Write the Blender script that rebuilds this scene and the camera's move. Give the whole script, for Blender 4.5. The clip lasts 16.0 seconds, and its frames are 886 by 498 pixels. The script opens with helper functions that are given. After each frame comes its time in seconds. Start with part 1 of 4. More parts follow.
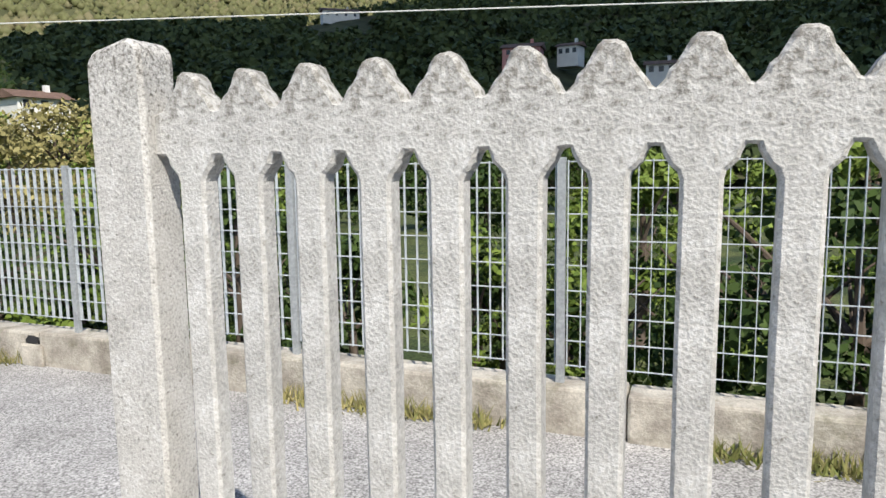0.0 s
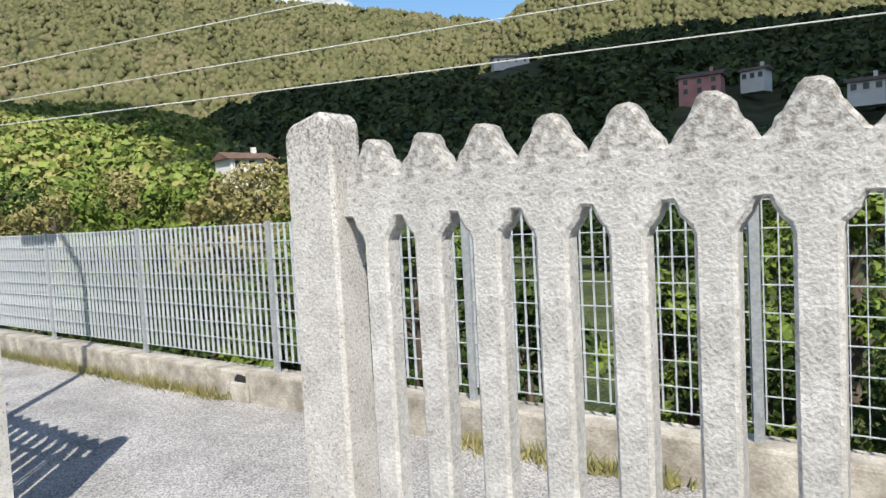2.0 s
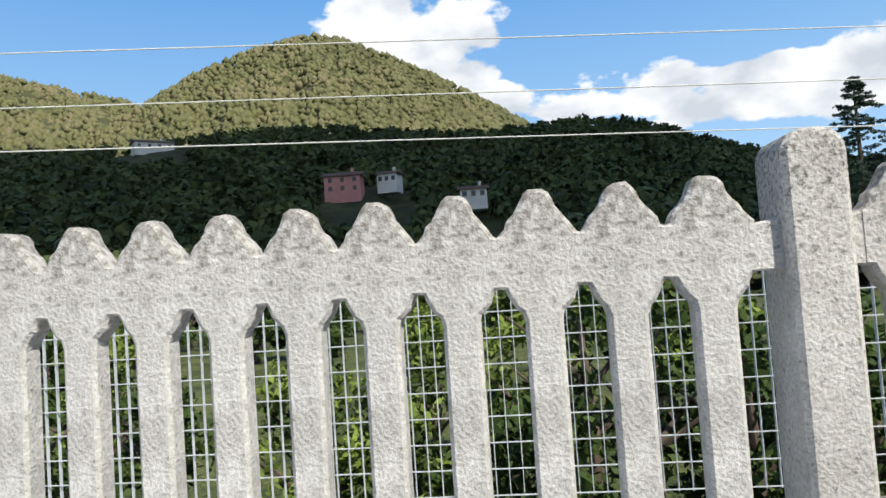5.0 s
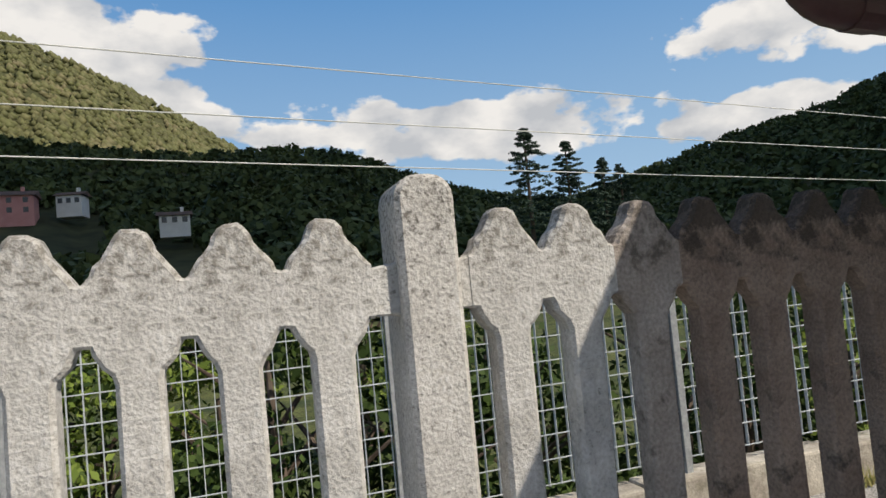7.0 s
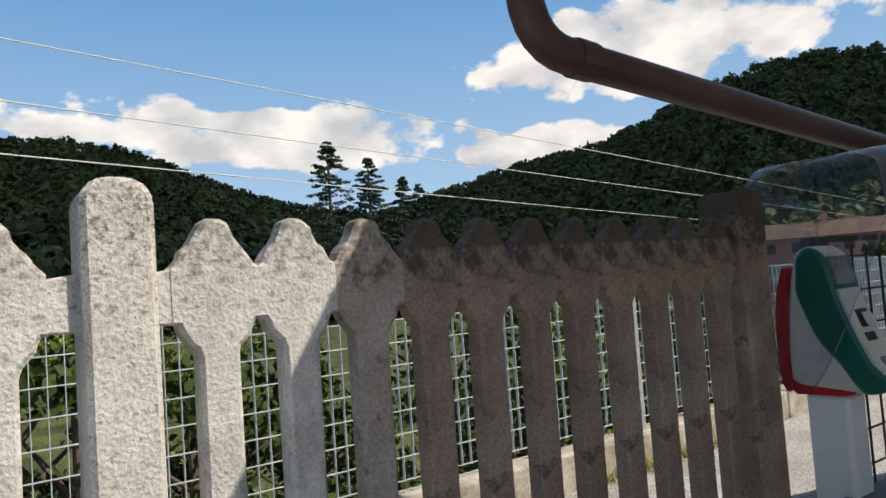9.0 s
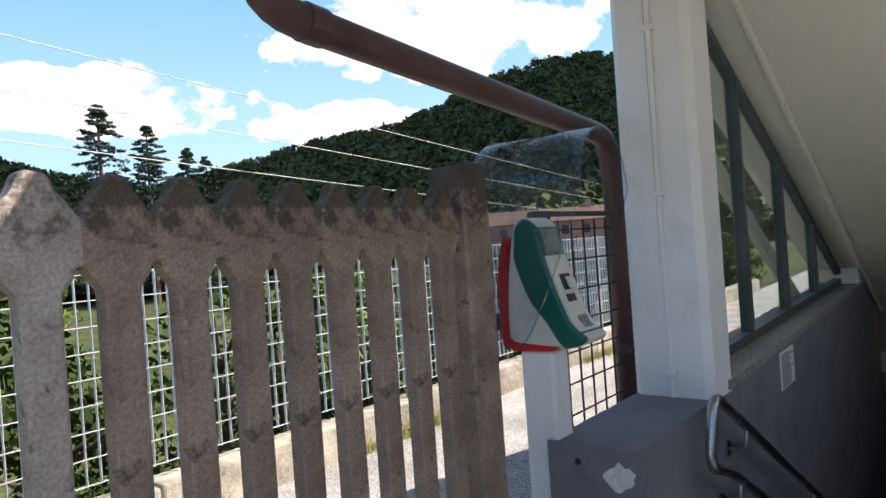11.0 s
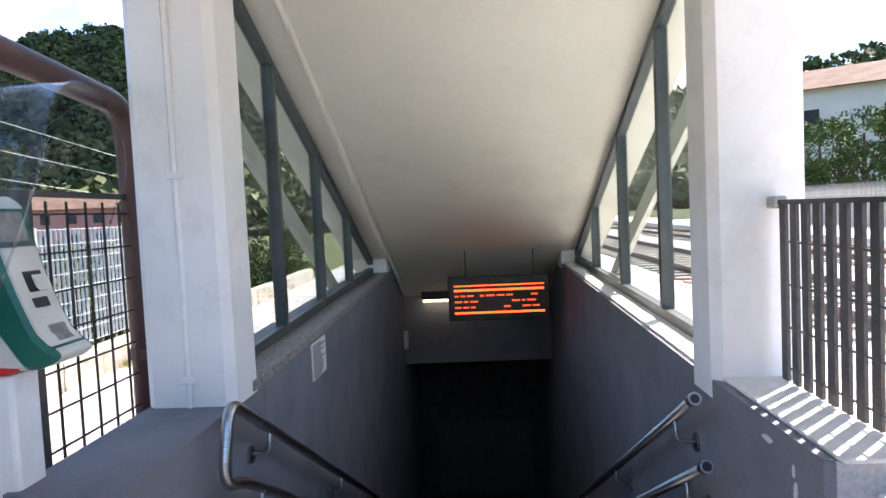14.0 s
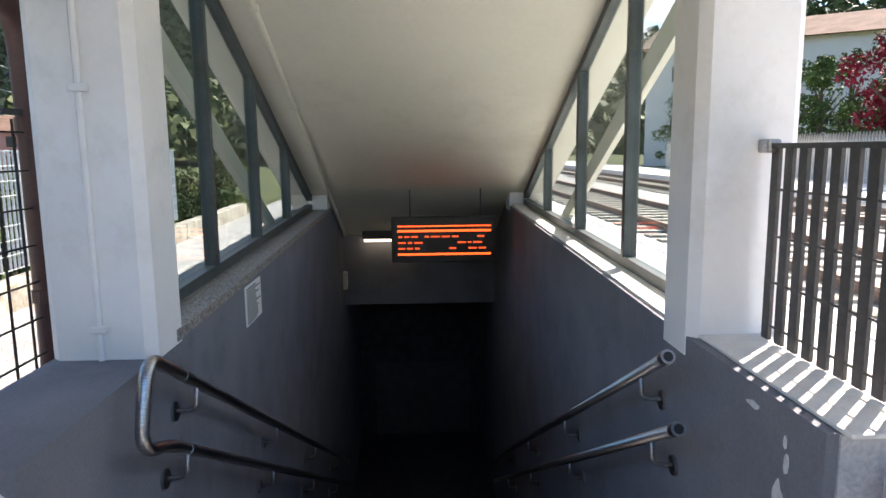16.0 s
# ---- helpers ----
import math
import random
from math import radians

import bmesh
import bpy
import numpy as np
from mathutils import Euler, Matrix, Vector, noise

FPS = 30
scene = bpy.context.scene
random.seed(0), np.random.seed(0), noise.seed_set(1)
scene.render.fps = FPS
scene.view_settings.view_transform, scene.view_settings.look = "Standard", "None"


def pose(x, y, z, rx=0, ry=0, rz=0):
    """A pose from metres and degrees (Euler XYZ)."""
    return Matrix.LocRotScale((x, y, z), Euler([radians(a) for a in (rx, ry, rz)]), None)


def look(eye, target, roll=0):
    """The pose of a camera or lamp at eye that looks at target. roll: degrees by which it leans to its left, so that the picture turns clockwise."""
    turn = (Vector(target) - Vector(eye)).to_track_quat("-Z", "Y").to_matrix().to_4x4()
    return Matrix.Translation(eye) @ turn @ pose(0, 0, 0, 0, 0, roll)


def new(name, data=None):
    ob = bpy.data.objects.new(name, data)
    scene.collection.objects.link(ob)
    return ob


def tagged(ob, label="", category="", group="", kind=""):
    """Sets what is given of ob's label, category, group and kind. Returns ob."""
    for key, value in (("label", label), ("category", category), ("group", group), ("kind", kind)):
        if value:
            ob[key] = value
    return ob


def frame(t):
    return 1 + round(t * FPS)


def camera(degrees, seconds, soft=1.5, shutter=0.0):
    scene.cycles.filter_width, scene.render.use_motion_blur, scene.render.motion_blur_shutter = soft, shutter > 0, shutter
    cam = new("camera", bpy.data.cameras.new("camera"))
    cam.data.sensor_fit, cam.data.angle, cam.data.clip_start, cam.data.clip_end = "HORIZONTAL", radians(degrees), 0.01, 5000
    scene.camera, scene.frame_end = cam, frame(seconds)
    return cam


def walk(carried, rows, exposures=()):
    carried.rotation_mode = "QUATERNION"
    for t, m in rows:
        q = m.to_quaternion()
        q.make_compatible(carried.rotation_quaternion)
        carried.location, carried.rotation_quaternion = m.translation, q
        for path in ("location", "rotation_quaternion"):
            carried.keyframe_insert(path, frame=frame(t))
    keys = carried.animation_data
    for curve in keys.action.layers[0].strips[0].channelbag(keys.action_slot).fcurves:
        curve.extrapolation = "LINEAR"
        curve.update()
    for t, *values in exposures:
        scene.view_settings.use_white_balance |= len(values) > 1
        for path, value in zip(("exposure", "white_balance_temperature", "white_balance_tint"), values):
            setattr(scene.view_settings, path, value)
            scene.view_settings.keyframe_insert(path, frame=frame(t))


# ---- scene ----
cam = camera(67.0, 16.0)
PATH = [
    (0, (-0.624, -1.301, 1.53), (-1.382, 0.533, 1.279), -0.8),
    (0.5, (-0.701, -1.238, 1.531), (-1.264, 0.655, 1.212), -0.2),
    (1, (-0.722, -1.273, 1.561), (-1.512, 0.559, 1.423), -2.4),
    (1.5, (-0.671, -1.263, 1.56), (-1.68, 0.46, 1.433), -2.1),
    (2, (-0.643, -1.28, 1.564), (-1.849, 0.312, 1.451), -3.1),
    (2.5, (-0.638, -1.32, 1.558), (-2.061, 0.081, 1.444), -2.3),
    (3, (-0.657, -1.35, 1.562), (-2.084, 0.049, 1.481), -2.2),
    (3.5, (-0.713, -1.413, 1.569), (-2.12, 0.008, 1.544), -4.1),
    (4, (-0.727, -1.426, 1.565), (-1.917, 0.181, 1.555), -3.8),
    (4.5, (-0.655, -1.411, 1.571), (-1.459, 0.418, 1.666), -2.9),
    (4.7, (-0.592, -1.382, 1.577), (-1.165, 0.533, 1.662), -3.3),
    (6.8, (-0.316, -1.236, 1.606), (0.205, 0.691, 1.72), -6.0),
    (7, (-0.323, -1.236, 1.607), (0.259, 0.675, 1.716), -5.4),
    (7.5, (-0.32, -1.237, 1.6), (0.478, 0.594, 1.702), -4.2),
    (8, (-0.309, -1.235, 1.593), (0.711, 0.484, 1.652), -3.5),
    (8.5, (-0.244, -1.242, 1.599), (0.875, 0.414, 1.684), -3.8),
    (8.7, (-0.208, -1.251, 1.602), (0.905, 0.408, 1.7), -4.1),
    (10.8, (-0.033, -1.443, 1.543), (1.425, -0.075, 1.566), -4.0),
    (11, (-0.015, -1.412, 1.545), (1.542, -0.157, 1.541), -4.1),
    (11.5, (0.003, -1.346, 1.539), (1.709, -0.303, 1.549), -4.8),
    (12, (0.017, -1.325, 1.532), (1.856, -0.542, 1.462), -3.9),
    (12.5, (0.138, -1.369, 1.516), (2.085, -0.935, 1.383), -3.4),
    (13, (0.256, -1.448, 1.529), (2.219, -1.087, 1.402), -4.1),
    (13.5, (0.325, -1.503, 1.523), (2.308, -1.266, 1.418), -3.2),
    (14, (0.384, -1.465, 1.527), (2.378, -1.354, 1.418), -2.7),
    (14.5, (0.453, -1.384, 1.515), (2.429, -1.317, 1.215), -1.3),
    (15, (0.509, -1.345, 1.513), (2.484, -1.438, 1.215), -0.4),
    (15.5, (0.57, -1.345, 1.51), (2.545, -1.421, 1.202), -1.2),
    (16, (0.679, -1.386, 1.508), (2.656, -1.457, 1.213), -0.6),
]
walk(cam, [(t, look(eye, target, roll)) for t, eye, target, roll in PATH], [
    (0, 0.42, 6400, 10), (4.5, 0.44, 6450, 9), (7, 0.0, 6950, 11), (8.7, 0.12, 7150, 12), (11, 0.95, 7000, 14), (11.5, 1.12, 6750, 13), (12.5, 1.95, 6550, 14),
    (13.2, 2.05, 6700, 20), (14, 1.9, 6800, 19), (14.5, 1.72, 6900, 18), (15.5, 1.6, 7000, 17), (16, 1.65, 7050, 16)])

# ---- light ----
FENCE_TURN = 1.3                      # the fence runs 1.3 degrees off the stair
FM = pose(0, 0, 0, 0, 0, FENCE_TURN)
SUN_ALT, SUN_AZ = 47.5, 43.0          # light travels forward-left, off the fence's normal
_a = radians(SUN_AZ + FENCE_TURN)
SUN_DIR = Vector((-math.sin(_a) * math.cos(radians(SUN_ALT)), math.cos(_a) * math.cos(radians(SUN_ALT)), -math.sin(radians(SUN_ALT))))
sun = new("sun", bpy.data.lights.new("sun", "SUN"))
sun.data.energy, sun.data.angle, sun.data.color = 4.6, radians(0.53), (1.0, 0.95, 0.87)
sun.matrix_world = Matrix.Translation((0, 0, 60)) @ SUN_DIR.to_track_quat("-Z", "Y").to_matrix().to_4x4()
world = bpy.data.worlds.new("world")
scene.world = world
world.use_nodes = True
_n, _l = world.node_tree.nodes, world.node_tree.links
sky = _n.new("ShaderNodeTexSky")
sky.sky_type, sky.sun_disc = "NISHITA", False
sky.sun_elevation = radians(SUN_ALT)
sky.sun_rotation = math.atan2(-SUN_DIR.x, -SUN_DIR.y)
_l.new(sky.outputs[0], _n["Background"].inputs[0])
_n["Background"].inputs[1].default_value = 0.1
scene.view_settings.exposure = 0.0


# ---- materials ----
def mat_base(name):
    m = bpy.data.materials.new(name)
    m.use_nodes = True
    return m, m.node_tree.nodes, m.node_tree.links, m.node_tree.nodes["Principled BSDF"]


def surf(name, c1, c2, scale=6.0, rough=0.8, bump=0.0, bump_scale=60.0, metal=0.0, stain=None, stain_scale=2.0, stain_amount=0.5,
         stretch=(1, 1, 1), per_object=0.0, spec=0.3, fine=0.25, island=0.0, top=0.0, grain=0.6):
    """Two-scale noise colour, an optional stain, and relief, in object space."""
    m, n, l, b = mat_base(name)
    tc, mp = n.new("ShaderNodeTexCoord"), n.new("ShaderNodeMapping")
    mp.inputs["Scale"].default_value = stretch
    l.new(tc.outputs["Object"], mp.inputs[0])
    big, small = n.new("ShaderNodeTexNoise"), n.new("ShaderNodeTexNoise")
    big.inputs["Scale"].default_value, big.inputs["Detail"].default_value = scale, 6
    small.inputs["Scale"].default_value, small.inputs["Detail"].default_value = bump_scale, 4
    for t in (big, small):
        l.new(mp.outputs[0], t.inputs["Vector"])
    ramp = n.new("ShaderNodeValToRGB")
    ramp.color_ramp.elements[0].position, ramp.color_ramp.elements[1].position = 0.35, 0.68
    ramp.color_ramp.elements[0].color, ramp.color_ramp.elements[1].color = (*c1, 1), (*c2, 1)
    l.new(big.outputs["Fac"], ramp.inputs[0])
    col = ramp.outputs[0]
    mixf = n.new("ShaderNodeMix")
    mixf.data_type, mixf.blend_type = "RGBA", "OVERLAY"
    mixf.inputs["Factor"].default_value = fine
    l.new(col, mixf.inputs["A"])
    crisp = n.new("ShaderNodeMapRange")
    crisp.inputs["From Min"].default_value, crisp.inputs["From Max"].default_value = 0.5 - 0.5 * grain, 0.5 + 0.5 * grain
    l.new(small.outputs["Fac"], crisp.inputs[0])
    l.new(crisp.outputs[0], mixf.inputs["B"])
    col = mixf.outputs["Result"]
    if stain:
        st = n.new("ShaderNodeTexNoise")
        st.inputs["Scale"].default_value, st.inputs["Detail"].default_value = stain_scale, 8
        st.inputs["Roughness"].default_value = 0.7
        l.new(tc.outputs["Object"], st.inputs["Vector"])
        r2 = n.new("ShaderNodeValToRGB")
        r2.color_ramp.elements[0].position, r2.color_ramp.elements[1].position = 0.52, 0.66
        fac = st.outputs["Fac"]
        if top:      # lichen gathers on the weathered tops
            sp, mr0, ad = n.new("ShaderNodeSeparateXYZ"), n.new("ShaderNodeMapRange"), n.new("ShaderNodeMath")
            l.new(tc.outputs["Object"], sp.inputs[0])
            l.new(sp.outputs[2], mr0.inputs[0])
            mr0.inputs["From Min"].default_value, mr0.inputs["From Max"].default_value = 1.56, 1.78
            mr0.inputs["To Min"].default_value, mr0.inputs["To Max"].default_value = -0.03, top
            l.new(fac, ad.inputs[0])
            l.new(mr0.outputs[0], ad.inputs[1])
            fac = ad.outputs[0]
        l.new(fac, r2.inputs[0])
        mul = n.new("ShaderNodeMath")
        mul.operation = "MULTIPLY"
        mul.inputs[1].default_value = stain_amount
        l.new(r2.outputs[0], mul.inputs[0])
        ms = n.new("ShaderNodeMix")
        ms.data_type = "RGBA"
        l.new(mul.outputs[0], ms.inputs["Factor"])
        l.new(col, ms.inputs["A"])
        ms.inputs["B"].default_value = (*stain, 1)
        col = ms.outputs["Result"]
    if per_object or island:
        info = n.new("ShaderNodeNewGeometry" if island else "ShaderNodeObjectInfo")
        hsv, mr = n.new("ShaderNodeHueSaturation"), n.new("ShaderNodeMapRange")
        amt = island or per_object
        mr.inputs["To Min"].default_value, mr.inputs["To Max"].default_value = 1 - amt, 1 + amt
        l.new(info.outputs["Random Per Island" if island else "Random"], mr.inputs[0])
        l.new(mr.outputs[0], hsv.inputs["Value"])
        l.new(col, hsv.inputs["Color"])
        col = hsv.outputs[0]
    l.new(col, b.inputs["Base Color"])
    b.inputs["Roughness"].default_value, b.inputs["Metallic"].default_value = rough, metal
    b.inputs["Specular IOR Level"].default_value = spec
    if bump:
        bp = n.new("ShaderNodeBump")
        bp.inputs["Strength"].default_value, bp.inputs["Distance"].default_value = bump, 0.01
        l.new(small.outputs["Fac"], bp.inputs["Height"])
        l.new(bp.outputs[0], b.inputs["Normal"])
    return m


def emit(name, color, strength):
    m, n, l, b = mat_base(name)
    b.inputs["Base Color"].default_value = (*[c * 0.3 for c in color], 1)
    b.inputs["Emission Color"].default_value = (*color, 1)
    b.inputs["Emission Strength"].default_value = strength
    return m


def glass(name, tint=(0.9, 0.95, 0.95), rough=0.02, clear=0.9, gloss=0.03):
    """Thin pane: mostly clear, with mirror gloss by Fresnel."""
    m, n, l, b = mat_base(name)
    out = n["Material Output"]
    tr, gl, fr, mix = n.new("ShaderNodeBsdfTransparent"), n.new("ShaderNodeBsdfGlossy"), n.new("ShaderNodeLayerWeight"), n.new("ShaderNodeMixShader")
    tr.inputs[0].default_value = (*[c * clear / 0.9 for c in tint], 1)
    gl.inputs["Roughness"].default_value = rough
    pw, sc = n.new("ShaderNodeMath"), n.new("ShaderNodeMath")
    pw.operation, pw.inputs[1].default_value = "POWER", 4.0
    sc.operation, sc.inputs[1].default_value, sc.inputs[2].default_value = "MULTIPLY_ADD", 0.5, gloss
    l.new(fr.outputs["Facing"], pw.inputs[0])
    l.new(pw.outputs[0], sc.inputs[0])
    l.new(sc.outputs[0], mix.inputs[0])
    l.new(tr.outputs[0], mix.inputs[1])
    l.new(gl.outputs[0], mix.inputs[2])
    l.new(mix.outputs[0], out.inputs["Surface"])
    return m


def leafy(name, c1, c2, drift=0.25, c3=None):
    """Foliage: each leaf or crown a little different, with drifts of hue from tree to tree."""
    m, n, l, b = mat_base(name)
    geo, ramp, tc, nz, mx = n.new("ShaderNodeNewGeometry"), n.new("ShaderNodeValToRGB"), n.new("ShaderNodeTexCoord"), n.new("ShaderNodeTexNoise"), n.new("ShaderNodeMath")
    nz.inputs["Scale"].default_value, nz.inputs["Detail"].default_value = drift, 3
    l.new(tc.outputs["Object"], nz.inputs["Vector"])
    mr = n.new("ShaderNodeMapRange")
    mr.inputs["From Min"].default_value, mr.inputs["From Max"].default_value = 0.3, 0.7
    l.new(nz.outputs["Fac"], mr.inputs[0])
    ad = n.new("ShaderNodeMath")
    ad.operation, ad.inputs[1].default_value = "MULTIPLY", 0.45
    mx.operation, mx.inputs[1].default_value = "MULTIPLY_ADD", 0.55
    l.new(geo.outputs["Random Per Island"], ad.inputs[0])
    l.new(mr.outputs[0], mx.inputs[0])
    l.new(ad.outputs[0], mx.inputs[2])
    ramp.color_ramp.elements[0].position, ramp.color_ramp.elements[1].position = 0.15, 0.85
    ramp.color_ramp.elements[0].color, ramp.color_ramp.elements[1].color = (*c1, 1), (*c2, 1)
    if c3:
        e = ramp.color_ramp.elements.new(0.5)
        e.color = (*c3, 1)
    l.new(mx.outputs[0], ramp.inputs[0])
    l.new(ramp.outputs[0], b.inputs["Base Color"])
    b.inputs["Roughness"].default_value = 0.65
    b.inputs["Specular IOR Level"].default_value = 0.15
    return m


M_CONC = surf("weathered_concrete", (0.455, 0.44, 0.41), (0.60, 0.585, 0.555), 13, 0.93, 0.5, 120, stain=(0.17, 0.155, 0.13), stain_scale=60, stain_amount=0.85, fine=0.30, per_object=0.04, top=0.13, grain=0.55)
# next two: the canopy's shade put into the concrete's colour, besides moss
M_CONC_HALF_SHADE = surf("half_shaded_concrete", (0.33, 0.28, 0.24), (0.46, 0.405, 0.36), 8, 0.93, 0.55, 120, stain=(0.09, 0.075, 0.06), stain_scale=22, stain_amount=0.8, fine=0.34, per_object=0.04, top=0.15, grain=0.6)
M_CONC_SHADE = surf("shaded_mossy_concrete", (0.235, 0.165, 0.125), (0.40, 0.305, 0.24), 7, 0.95, 0.7, 130, stain=(0.035, 0.03, 0.022), stain_scale=14, stain_amount=0.8, fine=0.34, per_object=0.10, top=0.24, grain=0.6)
M_POST = surf("post_concrete", (0.455, 0.435, 0.40), (0.58, 0.56, 0.525), 11, 0.93, 0.45, 140, stain=(0.10, 0.09, 0.075), stain_scale=85, stain_amount=0.85, fine=0.32, top=0.05, grain=0.6)
M_ASPHALT = surf("pale_asphalt", (0.29, 0.28, 0.27), (0.42, 0.405, 0.395), 1.6, 0.95, 0.45, 90, stain=(0.09, 0.085, 0.08), stain_scale=42, stain_amount=0.55, fine=0.7, grain=0.4)
M_KERB = surf("kerb_concrete", (0.27, 0.24, 0.20), (0.52, 0.48, 0.41), 5, 0.95, 0.6, 60, stain=(0.10, 0.10, 0.05), stain_scale=4, stain_amount=0.6, per_object=0.12)
M_GALV = surf("galvanised_steel", (0.46, 0.49, 0.51), (0.57, 0.60, 0.62), 12, 0.5, metal=0.0, spec=0.4)
M_GPOST = surf("dull_galvanised_post", (0.27, 0.285, 0.29), (0.35, 0.365, 0.37), 9, 0.55, metal=0.0, spec=0.4)
M_GATE = surf("grey_painted_steel", (0.20, 0.21, 0.215), (0.27, 0.28, 0.285), 7, 0.5, spec=0.4)
M_GRASS = surf("grass", (0.03, 0.045, 0.013), (0.10, 0.11, 0.035), 0.6, 0.95, 0.5, 14, fine=0.8, grain=0.4)
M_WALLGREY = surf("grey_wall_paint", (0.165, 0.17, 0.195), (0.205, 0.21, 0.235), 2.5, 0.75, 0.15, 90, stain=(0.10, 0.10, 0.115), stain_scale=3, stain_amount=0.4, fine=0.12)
M_PALE_GREY = surf("pale_lit_grey", (0.42, 0.42, 0.44), (0.52, 0.52, 0.54), 3, 0.8, 0.1, 80)
M_PLASTER = surf("bare_plaster", (0.55, 0.55, 0.55), (0.68, 0.68, 0.67), 15, 0.9, 0.3, 60)
M_WHITE = surf("white_painted_metal", (0.78, 0.78, 0.785), (0.84, 0.84, 0.845), 1.5, 0.55, 0.05, 40, stain=(0.6, 0.58, 0.54), stain_scale=3.5, stain_amount=0.35, fine=0.08)
M_SOFFIT = surf("cream_soffit", (0.72, 0.695, 0.61), (0.79, 0.765, 0.68), 0.8, 0.7, 0.05, 25, stain=(0.52, 0.49, 0.40), stain_scale=1.1, stain_amount=0.35, fine=0.08)
M_FRAME = surf("dark_green_aluminium", (0.045, 0.06, 0.06), (0.07, 0.085, 0.085), 6, 0.45, spec=0.5)
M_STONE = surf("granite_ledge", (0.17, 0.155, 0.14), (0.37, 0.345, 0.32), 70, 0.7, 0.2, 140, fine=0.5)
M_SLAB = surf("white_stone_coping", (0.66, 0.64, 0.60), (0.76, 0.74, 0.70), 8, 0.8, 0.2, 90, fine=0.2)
# underpass gloom put into the colour of steps, floor and end wall
M_STEP = surf("darkened_underpass", (0.04, 0.04, 0.045), (0.07, 0.07, 0.075), 8, 0.8, 0.2, 60)
M_STEEL = surf("stainless_steel", (0.35, 0.35, 0.36), (0.45, 0.45, 0.46), 30, 0.28, metal=1.0, stretch=(1, 1, 6))
M_PIPE = surf("brown_painted_pipe", (0.075, 0.035, 0.033), (0.11, 0.055, 0.05), 5, 0.45, spec=0.5, fine=0.15)
M_BLACKW = surf("dark_wire", (0.025, 0.022, 0.02), (0.05, 0.04, 0.035), 20, 0.6)
M_BARS = surf("dark_brown_bars", (0.06, 0.055, 0.055), (0.09, 0.085, 0.08), 8, 0.5, spec=0.4)
M_GREENP = surf("green_plastic", (0.0, 0.10, 0.075), (0.005, 0.13, 0.095), 4, 0.3, spec=0.5, fine=0.05)
M_WHITEP = surf("ivory_plastic", (0.60, 0.59, 0.54), (0.68, 0.67, 0.62), 4, 0.4, spec=0.5, fine=0.05)
M_REDP = surf("red_plastic", (0.50, 0.02, 0.025), (0.60, 0.03, 0.035), 4, 0.35, spec=0.5, fine=0.05)
M_DARKP = surf("black_plastic", (0.012, 0.012, 0.014), (0.025, 0.025, 0.027), 8, 0.35, spec=0.5)
M_SCREENP = surf("grey_screen", (0.22, 0.22, 0.21), (0.30, 0.30, 0.28), 12, 0.2, spec=0.5)
M_GLASS = glass("window_glass")
M_HOOD = glass("hood_acrylic", (0.86, 0.89, 0.92), 0.12, 0.88, 0.05)
M_PAPER = surf("notice_paper", (0.74, 0.74, 0.73), (0.80, 0.80, 0.79), 8, 0.8)
M_INK = surf("black_ink", (0.02, 0.02, 0.02), (0.035, 0.035, 0.035), 30, 0.8)
M_WIRE = surf("pale_cable", (0.55, 0.55, 0.52), (0.65, 0.65, 0.62), 10, 0.6)
M_BALLAST = surf("ballast", (0.28, 0.26, 0.25), (0.5, 0.48, 0.46), 22, 0.95, 0.9, 26, fine=0.7)
M_RAIL = surf("rail_steel", (0.18, 0.12, 0.09), (0.28, 0.2, 0.16), 14, 0.5, metal=0.5)
M_PLATFORM = surf("pale_paving", (0.62, 0.60, 0.57), (0.72, 0.70, 0.67), 3, 0.9, 0.2, 50)
M_TRUNK = surf("bark", (0.07, 0.05, 0.035), (0.14, 0.11, 0.085), 9, 0.95, 0.5, 30, stretch=(1, 1, 0.25))
M_ROOF = surf("brown_tiled_roof", (0.12, 0.075, 0.055), (0.19, 0.12, 0.09), 1.0, 0.9, 0.4, 8)
M_RENDERW = surf("white_render", (0.66, 0.64, 0.60), (0.74, 0.72, 0.68), 0.5, 0.9)
M_RENDERP = surf("pink_render", (0.52, 0.24, 0.22), (0.60, 0.30, 0.27), 0.5, 0.9)
M_WINDOW = surf("dark_window", (0.03, 0.03, 0.035), (0.06, 0.06, 0.07), 3, 0.2, spec=0.5)
M_LEAF = leafy("spring_leaves", (0.08, 0.125, 0.02), (0.21, 0.27, 0.055))
M_LEAF_DARK = leafy("dark_leaves", (0.02, 0.04, 0.01), (0.065, 0.10, 0.022))
M_FIR = leafy("fir_needles", (0.018, 0.035, 0.026), (0.055, 0.085, 0.06), 0.4)
M_TAN = leafy("budding_leaves", (0.19, 0.17, 0.065), (0.38, 0.33, 0.14))
M_RED = leafy("crimson_leaves", (0.10, 0.006, 0.015), (0.25, 0.015, 0.035))
M_HEDGE = leafy("hedge_leaves", (0.03, 0.06, 0.015), (0.10, 0.16, 0.04))
M_WOODS_FAR = leafy("far_woods", (0.095, 0.092, 0.042), (0.175, 0.15, 0.082), 0.012, (0.125, 0.13, 0.052))
M_WOODS = leafy("near_woods", (0.028, 0.045, 0.018), (0.105, 0.13, 0.045), 0.07)
M_HILL = surf("hill_soil", (0.045, 0.05, 0.02), (0.09, 0.09, 0.038), 0.03, 1.0, 0.0, 0.2, fine=0.5)
M_SLOPE = leafy("slope_leaves", (0.07, 0.11, 0.024), (0.33, 0.29, 0.115), 0.10, (0.20, 0.255, 0.055))
